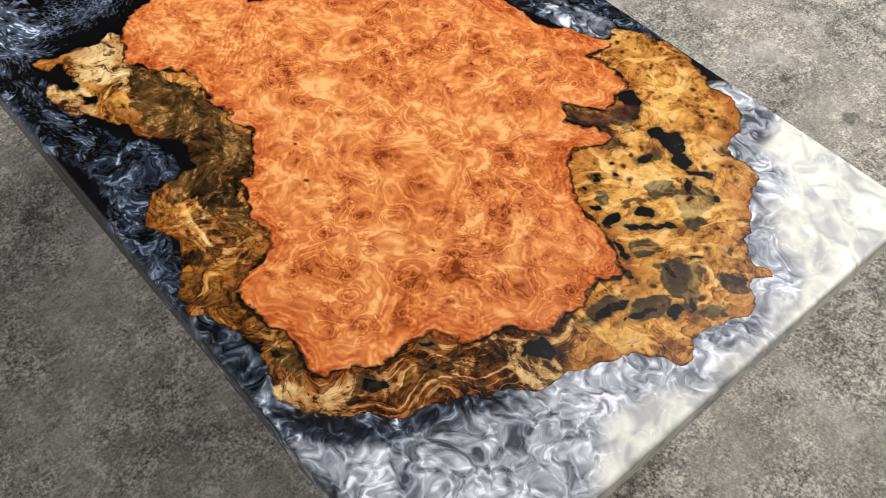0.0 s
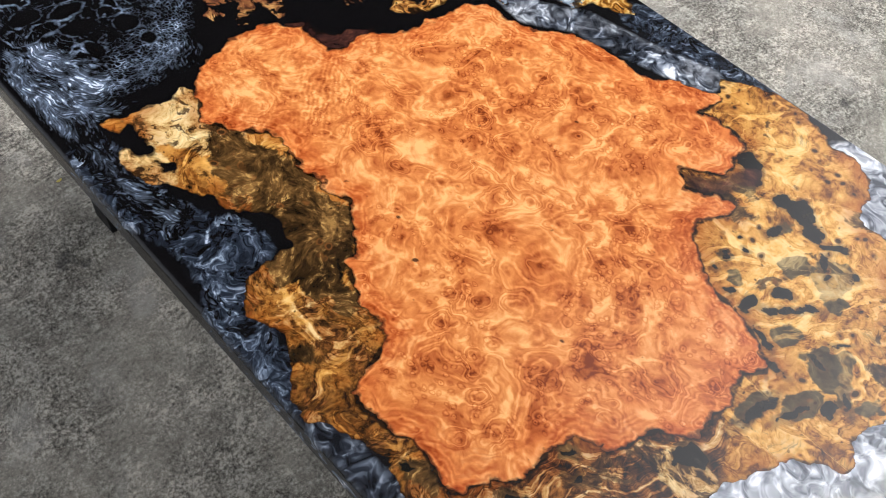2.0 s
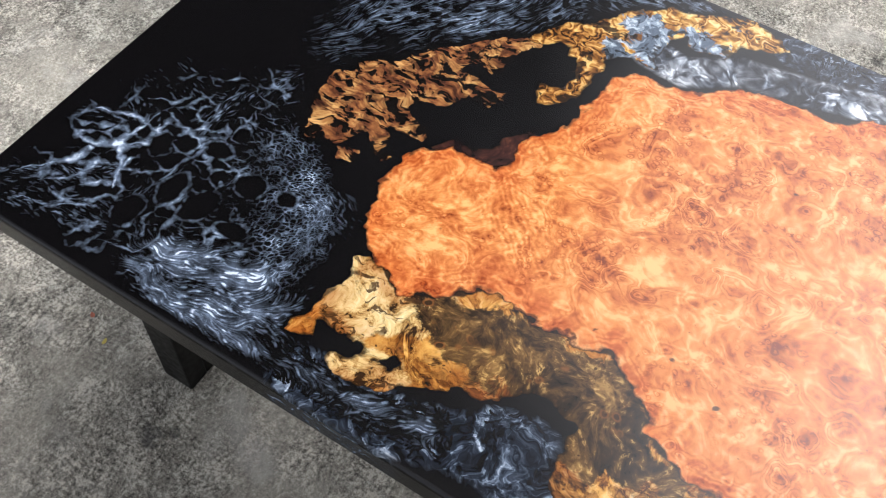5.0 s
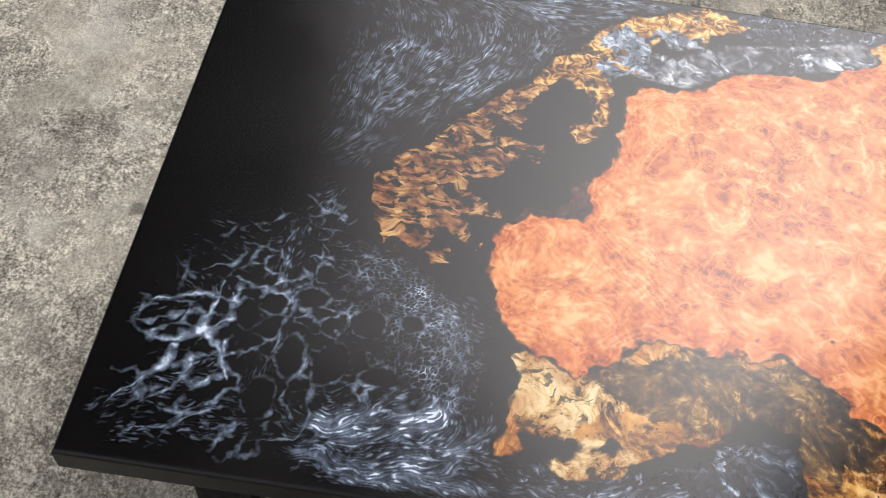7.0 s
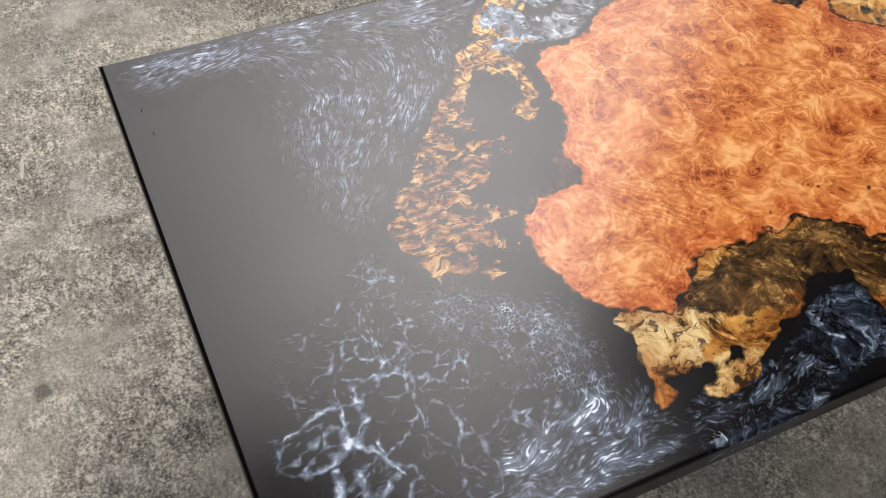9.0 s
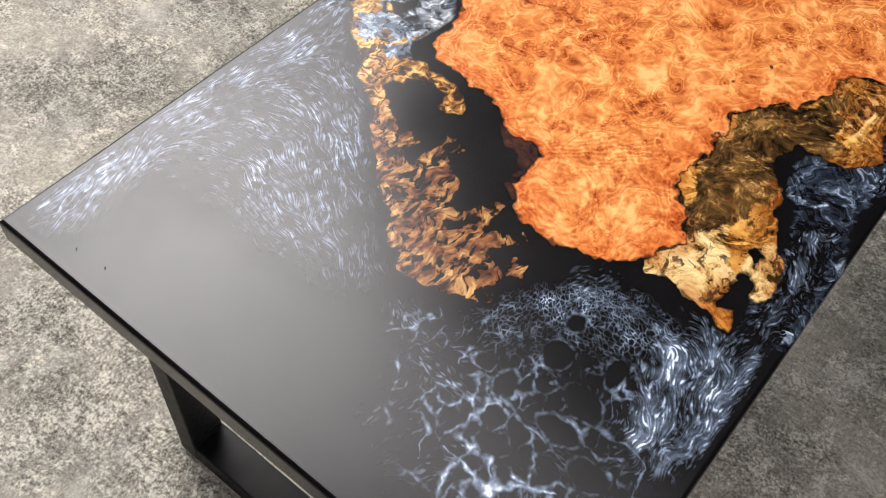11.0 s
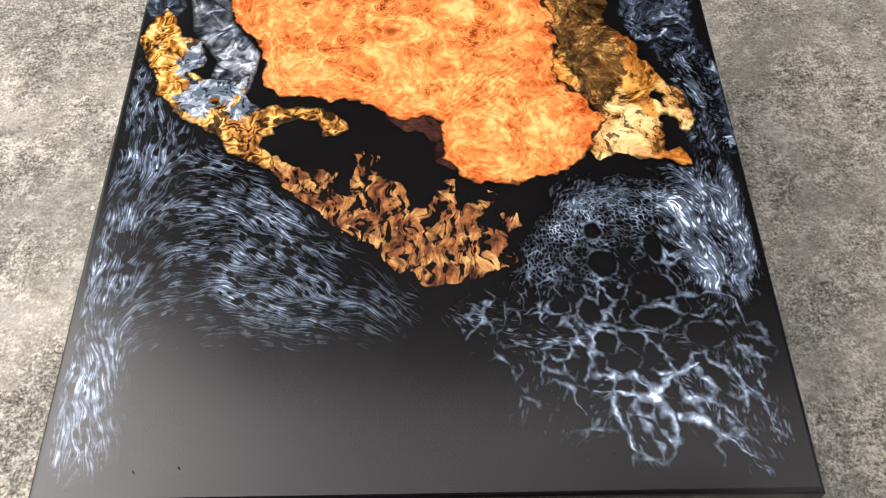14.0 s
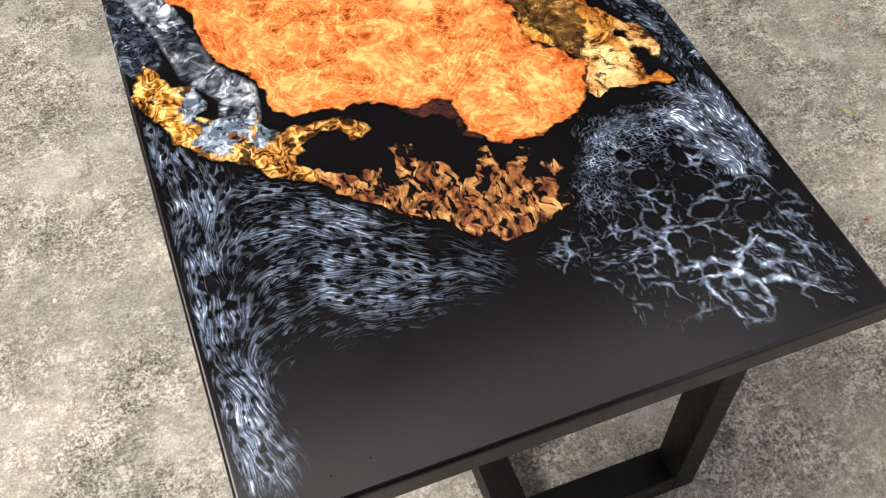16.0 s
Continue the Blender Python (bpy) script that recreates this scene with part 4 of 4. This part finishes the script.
pts, data = np.concatenate(pts), np.concatenate(data)
# underside
inner = start + (len(loops) - 1) * n
under = [[inner + 0, inner + 520, inner + 320], [inner + 0, inner + 320, inner + 200]]
allt = np.concatenate([tris, *sides, np.array(under)])
floats = {k: data[:, i] for i, k in enumerate(MASKS)}
plate("resin_top", pts, allt, floats, {}, RESIN, table,
      "black resin with silver filaments running into pearl white")


# ---- silver pigment: combed, netted and curled by the pour, frozen in the face of the resin ----
CELL = 3.0
fx, fy = np.arange(-250, 514, CELL), np.arange(-306, 306.1, CELL)
field_points = np.stack(np.meshgrid(fx, fy, indexing="ij"), -1).reshape(-1, 2)
FF = top_fields(field_points)


def at(values, q):
    """A field of the pour at any points, smoothly between its samples."""
    u, v_ = np.clip((q[..., 0] - fx[0]) / CELL, 0, len(fx) - 1.001), np.clip((q[..., 1] - fy[0]) / CELL, 0, len(fy) - 1.001)
    i, j = u.astype(int), v_.astype(int)
    u, v_, k = u - i, v_ - j, i * len(fy) + j
    return (values[k] * (1 - v_) + values[k + 1] * v_) * (1 - u) + (values[k + len(fy)] * (1 - v_) + values[k + len(fy) + 1] * v_) * u


def combed(guides):
    """The strength of the pigment and the doubled direction of its flow, led by guide lines."""
    strength, c2, s2 = np.zeros(len(field_points)), np.zeros(len(field_points)), np.zeros(len(field_points))
    for power, half, way in guides:
        way = np.array(way, float)
        for a, b in zip(way[:-1], way[1:]):
            d = b - a
            t = np.clip(((field_points - a) @ d) / (d @ d), 0, 1)
            off = np.linalg.norm(field_points - a - t[:, None] * d, axis=1)
            w = np.linalg.norm(d) / (off * off + 120) ** 1.25
            angle = 2 * math.atan2(d[1], d[0])
            c2 += w * math.cos(angle)
            s2 += w * math.sin(angle)
            strength = np.maximum(strength, power * np.exp(-(off / (half * 1.45)) ** 2))
    size = np.hypot(c2, s2) + 1e-9
    return strength, c2 / size, s2 / size


arc_s, arc_c, arc_d = combed([(power, 1.35 * half, way) for power, half, way in EDGE_GUIDES + HAIRPIN_GUIDES])
hair_s, hair_c, hair_d = combed(HAIR_GUIDES + WEB_GUIDES)
curl = 5.0 * ragged(field_points, 46, 2, 151)
swirl_s = FF["swirl"] * np.clip(0.45 + 1.6 * ragged(field_points, 30, 3, 161), 0, 1)

FINE = 0.7
nx, ny = int(759 / FINE) + 1, int(606 / FINE) + 1
gridx, gridy = np.linspace(-250, 509, nx), np.linspace(-303, 303, ny)
fine_points = np.stack(np.meshgrid(gridx, gridy, indexing="ij"), -1).reshape(-1, 2)
S_ARC, S_HAIR, S_CURL = (np.clip(at(f, fine_points), 0, 1.3) for f in (arc_s, hair_s, swirl_s))
S_ARC = S_ARC * (1 - 0.65 * np.clip((fine_points[:, 1] + 125) / 90, 0, 1))
c2 = S_ARC * at(arc_c, fine_points) + S_HAIR * at(hair_c, fine_points) + S_CURL * np.cos(2 * at(curl, fine_points))
s2 = S_ARC * at(arc_d, fine_points) + S_HAIR * at(hair_d, fine_points) + S_CURL * np.sin(2 * at(curl, fine_points))
weave = 0.44 * ragged(fine_points, 12, 2, 191) + 0.25 * ragged(fine_points, 34, 1, 195)
FLOW = (np.arctan2(s2, c2) / 2 + weave * (1 + 0.5 * (S_HAIR > S_ARC))).astype(np.float32)
LIVE = np.flatnonzero((S_ARC + S_HAIR + S_CURL) > 0.03)


def drawn_out(image, reach):
    """Smears an image of grains along the flow, so that they become strands."""
    total, weight = np.zeros(len(LIVE), np.float32), 0.0
    ux, uy = np.cos(FLOW), np.sin(FLOW)
    for sign in (1, -1):
        i, j = (LIVE // ny).astype(np.float32), (LIVE % ny).astype(np.float32)
        hx, hy = np.full(len(LIVE), sign, np.float32) * ux[LIVE], np.full(len(LIVE), sign, np.float32) * uy[LIVE]
        for k in range(reach):
            w = 0.5 + 0.5 * math.cos(math.pi * k / reach)
            at_ = np.clip((i + 0.5).astype(int), 0, nx - 1) * ny + np.clip((j + 0.5).astype(int), 0, ny - 1)
            total += w * image[at_]
            weight += w
            vx, vy = ux[at_], uy[at_]
            back = np.where(vx * hx + vy * hy < 0, -1.0, 1.0)
            hx, hy = vx * back, vy * back
            i, j = i + hx, j + hy
    out = np.zeros(nx * ny, np.float32)
    out[LIVE] = total / weight
    return out


def blurred(image, times):
    a = image.reshape(nx, ny)
    for _ in range(times):
        a = (np.roll(a, 1, 0) + 2 * a + np.roll(a, -1, 0)) / 4
        a = (np.roll(a, 1, 1) + 2 * a + np.roll(a, -1, 1)) / 4
    return a.ravel()


def strands(seed, blur, reach, lo, hi):
    """Strands of 0 to 1; the higher lo, the fewer of them."""
    grains = blurred(np.random.RandomState(seed).rand(nx * ny).astype(np.float32), blur)
    z = drawn_out(drawn_out(grains, reach), reach)
    some = z[LIVE]
    t = np.clip(((z - some.mean()) / (some.std() + 1e-9) - lo) / (hi - lo), 0, 1)
    return t * t * (3 - 2 * t)


thin = strands(1, 0, 13, -0.25, 1.5)
bold = strands(2, 2, 13, 0.75, 2.1)
short = strands(3, 1, 6, 0.5, 1.9)
tuft = np.clip(0.78 + 0.6 * ragged(fine_points, 34, 3, 131), 0.2, 1.35)


def drawn_cells(q, angle, size, stretch, seed):
    """Distances to the two nearest seeds of a jittered grid, in a measure drawn out along the flow."""
    shift = (np.random.RandomState(seed).rand(128, 128, 2) - 0.5) * 0.95
    u, v_ = q[:, 0] / size + 200, q[:, 1] / size + 200
    i, j = np.floor(u).astype(int), np.floor(v_).astype(int)
    c, sn = np.cos(angle), np.sin(angle)
    f1, f2 = np.full(len(q), 1e3), np.full(len(q), 1e3)
    for a in range(-2, 3):
        for b in range(-2, 3):
            o = shift[(i + a) & 127, (j + b) & 127]
            dx, dy = i + a + 0.5 + o[:, 0] - u, j + b + 0.5 + o[:, 1] - v_
            d = np.hypot((dx * c + dy * sn) / stretch, dy * c - dx * sn)
            f2 = np.minimum(f2, np.maximum(f1, d))
            f1 = np.minimum(f1, d)
    return f1, f2


arcs = np.flatnonzero(S_ARC > 0.03)
waved = fine_points[arcs] + np.stack([1.5 * ragged(fine_points[arcs], 9, 2, 271), 1.5 * ragged(fine_points[arcs], 9, 2, 275)], 1)
e1, e2 = drawn_cells(waved, FLOW[arcs], 12.0, 2.1, 41)
pores_ = np.zeros(nx * ny)
pores_[arcs] = soft(e1 + 0.10 * ragged(fine_points[arcs], 30, 2, 285), 0.10, 0.21)
glow = S_ARC * tuft * (1 - 0.9 * pores_) * (0.60 * thin + 0.62 * thin * bold + 0.15 * bold) + 0.13 * S_ARC * tuft * (1 - pores_)
glow = np.maximum(glow, 0.86 * S_HAIR * np.clip(tuft + 0.1, 0, 1.4) * (0.55 * short + 0.42 * thin * (0.4 + bold)) * (1 + 0.9 * np.clip(S_HAIR - 0.5, 0, 1)) + 0.34 * np.clip(S_HAIR - 0.6, 0, 1) * tuft)
glow = np.maximum(glow, S_CURL * 0.5 * bold * np.clip(2 * tuft - 1.2, 0, 1))
hole = at(FF["hole"], fine_points)
glow *= 1 - np.where(S_ARC > S_HAIR, 0.9, 0.75) * hole

# the net: cells of very uneven size round dark pools, drawn out towards the corner, with thick bright joints
NET_X, NET_Y = (gridx > 196), (gridy > 15)
inside = (NET_X[:, None] & NET_Y[None, :]).ravel()
q = fine_points[inside]
web = at(FF["web"], q)
q_bent = q + np.stack([4.5 * ragged(q, 20, 3, 201) + 1.2 * ragged(q, 5, 2, 205), 4.5 * ragged(q, 20, 3, 211) + 1.2 * ragged(q, 5, 2, 215)], 1)
HUB = np.array([150.0, 95.0])


def spread(p, rings, spokes):
    """From the plan to a space in which the cells are of one size."""
    d = p - HUB
    rho, theta = np.hypot(d[:, 0], d[:, 1]), np.arctan2(d[:, 1], d[:, 0])
    return rings * np.log(1 + rho / 60), spokes * theta


def cells(u, v_, seed, jitter=0.92):
    """Distances to the three nearest of the seeds of a jittered grid."""
    shift = (np.random.RandomState(seed).rand(64, 64, 2) - 0.5) * jitter
    i, j = np.floor(u).astype(int), np.floor(v_).astype(int)
    f1, f2, f3 = (np.full(len(u), 1e3) for _ in range(3))
    for a in (-1, 0, 1):
        for b in (-1, 0, 1):
            o = shift[(i + a) & 63, (j + b) & 63]
            d = np.hypot(i + a + 0.5 + o[:, 0] - u, j + b + 0.5 + o[:, 1] - v_)
            f3 = np.minimum(f3, np.maximum(f2, d))
            f2 = np.minimum(f2, np.maximum(f1, d))
            f1 = np.minimum(f1, d)
    return f1, f2, f3


f1, f2, f3 = cells(*spread(q_bent, 11.0, 15.0), 23)
g1, g2, g3 = cells(*spread(q + 0.6 * (q_bent - q), 33.0, 36.0), 29)
patchy = np.clip(0.50 + 1.1 * ragged(q, 22, 3, 221), 0.0, 1.2)
fibre = np.clip(0.8 + 0.7 * ragged(q, 4, 2, 231), 0.3, 1.4)
away = np.hypot(q[:, 0] - 438, q[:, 1] - 188)
lit = np.exp(-(away / 60) ** 2)
pool = blobs(q + 0.7 * (q_bent - q), CELLS)
rib = np.exp(-((f2 - f1) / (0.06 + 0.07 * patchy + 0.03 * lit)) ** 2)
joint = np.exp(-((f3 - f1) / (0.16 + 0.12 * lit)) ** 2)
lace = np.exp(-((g2 - g1) / 0.16) ** 2)
near_wood = soft(np.hypot(*(q - HUB).T) + 16 * ragged(q, 40, 2, 261), 110, 215)
open_ = 1 - soft(pool, -3.0, 0.5)
net = web * open_ * (rib * (0.12 + 0.78 * patchy) * fibre + joint * (0.15 + 0.4 * lit) * patchy) * (0.52 + 0.36 * lit) * (1 - 0.6 * near_wood)
net = np.maximum(net, web * open_ * near_wood * (lace * (0.25 + 0.5 * patchy) * fibre + 0.05))
net = np.maximum(net, web * np.exp(-((pool - 1.2) / 1.5) ** 2) * (0.15 + 0.5 * patchy) * fibre)
# the star: arms that taper, with thinner ones off them
star = np.zeros(len(q))
for width, way in STRANDS:
    size = sum(math.dist(a, b) for a, b in zip(way[:-1], way[1:]))
    near = np.flatnonzero((np.abs(q[:, 0] - way[0][0]) < size + 20) & (np.abs(q[:, 1] - way[0][1]) < size + 20))
    off, run = line_distance(q[near] + 0.6 * (q_bent[near] - q[near]), way)
    w = width * (0.78 - 0.62 * run / size) * np.clip(0.75 + 0.6 * ragged(q[near], 9, 2, 241), 0.3, 1.5)
    star[near] = np.maximum(star[near], (1.5 if width > 4 else 0.85) * np.exp(-(off / w) ** 2) * (1 - 0.35 * run / size))
net = np.maximum(net, star * np.clip(0.75 + 0.5 * ragged(q, 7, 2, 251), 0.4, 1.2))
glow[inside] = np.maximum(glow[inside], 0.85 * net)

glow *= np.clip(at(FF["wood_edge"], fine_points) / 9 - 0.15, 0, 1)
glow *= np.clip((301.5 - np.abs(fine_points[:, 1])) / 6, 0, 1) * np.clip((508 - fine_points[:, 0]) / 8, 0, 1) * np.clip((fine_points[:, 0] + 249) / 40, 0, 1)
cells_i, cells_j = np.meshgrid(np.arange(nx - 1), np.arange(ny - 1), indexing="ij")
c0 = (cells_i * ny + cells_j).ravel()
c0 = c0[np.maximum.reduce([glow[c0], glow[c0 + 1], glow[c0 + ny], glow[c0 + ny + 1]]) > 0.012]
flow_tris = np.concatenate([np.stack([c0, c0 + ny, c0 + ny + 1], 1), np.stack([c0, c0 + ny + 1, c0 + 1], 1)])
used, index = np.unique(flow_tris, return_inverse=True)
pts = np.column_stack([fine_points[used] / 1000, np.full(len(used), TOP + 0.00015)])
filaments = plate("silver_pigment", pts, index.reshape(-1, 3), {"glow": glow[used]}, {}, SILVER, table, "fine wavy silver blue filaments in the black resin")
tagged(filaments, "fine wavy silver blue filaments in the black resin", kind="stuff")

# a backing just under the face
part("backing", box(bmesh.new(), (X0 + 0.006, -HALF + 0.006, TOP - THICK + 0.003), (X1 - 0.006, HALF - 0.006, TOP - 0.003)), STEEL, table, "dark core of the slab")


def leg_frame(x0, x1, parent):
    """A closed steel frame of box section across the table."""
    frame_ = new("leg_frame")
    frame_.parent = parent
    y0, y1, w, low = -0.232, 0.223, 0.031, 0.040
    part("leg", box(bmesh.new(), (x0, y0, 0.002), (x1, y0 + w, TOP - THICK - 0.032), 0.0022), STEEL, frame_)
    part("leg", box(bmesh.new(), (x0, y1 - w, 0.002), (x1, y1, TOP - THICK - 0.032), 0.0022), STEEL, frame_)
    part("floor_bar", box(bmesh.new(), (x0, y0 + w, 0.002), (x1, y1 - w, low), 0.0022), STEEL, frame_)
    part("top_bar", box(bmesh.new(), (x0, y0, TOP - THICK - 0.032), (x1, y1, TOP - THICK - 0.001), 0.0022), STEEL, frame_)
    for y in (y0 + w, y1 - w):
        part("weld_seam", box(bmesh.new(), (x0 + 0.002, y - 0.0022, low - 0.002), (x1 - 0.002, y + 0.0022, low + 0.0022), 0.001), STEEL, frame_, "rough weld bead")
    return frame_


leg_frame(0.420, 0.466, table)
leg_frame(-0.455, -0.409, table)
part("stretcher", box(bmesh.new(), (-0.409, -0.038, 0.002), (0.420, 0.006, 0.040), 0.0022), STEEL, table, "long flat steel stretcher between the leg frames")


# ---- flecks lying on the slab ----
def fleck(name, x, y, length, width, turn, material, label, category, z=0.0):
    """A thin curled scrap, thicker in the middle, lying on the floor."""
    bm = bmesh.new()
    rows = []
    for k in range(7):
        t = k / 6 * 2 - 1
        half = width / 2 * math.sqrt(max(0.04, 1 - t * t))
        lift = 0.0006 + 0.0012 * t * t
        rows.append([bm.verts.new((t * length / 2, side * half, lift + (0.0007 if side == 0 else 0))) for side in (-1, 0, 1)])
    for a, b in zip(rows[:-1], rows[1:]):
        for k in range(2):
            bm.faces.new((a[k], b[k], b[k + 1], a[k + 1]))
    bmesh.ops.solidify(bm, geom=list(bm.faces), thickness=0.0005)
    ob = part(name, bm, material)
    ob.matrix_world = pose(x, y, z, 0, 0, turn)
    return tagged(ob, label, category)


YELLOW = plain_material("yellowed_leaf", (0.62, 0.50, 0.12), 0.7, 90.0)
RUST = plain_material("rusty_red_chip", (0.42, 0.13, 0.08), 0.8, 90.0)
CHALK = plain_material("white_chip", (0.72, 0.70, 0.66), 0.8, 90.0)
fleck("leaf_scrap", -0.031, 0.808, 0.014, 0.007, 40, YELLOW, "yellow scrap of dry leaf on the concrete", "leaf")
fleck("leaf_scrap", 0.564, 0.231, 0.010, 0.005, 100, YELLOW, "tiny yellow scrap of leaf on the concrete", "leaf")
for x, y in ((-0.247, 0.938), (-0.213, 0.938), (0.180, 0.695), (0.605, 0.210)):
    fleck("rust_chip", x, y, 0.009, 0.006, 60 * x * 9, RUST, "small rusty red chip on the concrete", "chip")
fleck("white_chip", 0.653, -0.637, 0.045, 0.006, 80, CHALK, "long thin white chip on the concrete", "chip")
fleck("white_chip", -0.122, -0.512, 0.009, 0.006, 10, CHALK, "small white chip on the concrete", "chip")
DIRT = plain_material("dark_dirt", (0.03, 0.028, 0.025), 0.9, 200.0)
for x, y in ((0.491, -0.229), (0.488, -0.194)):
    fleck("dirt_speck", x, y, 0.0018, 0.0014, 30, DIRT, "tiny dark speck of dirt on the glossy resin", "speck", TOP)
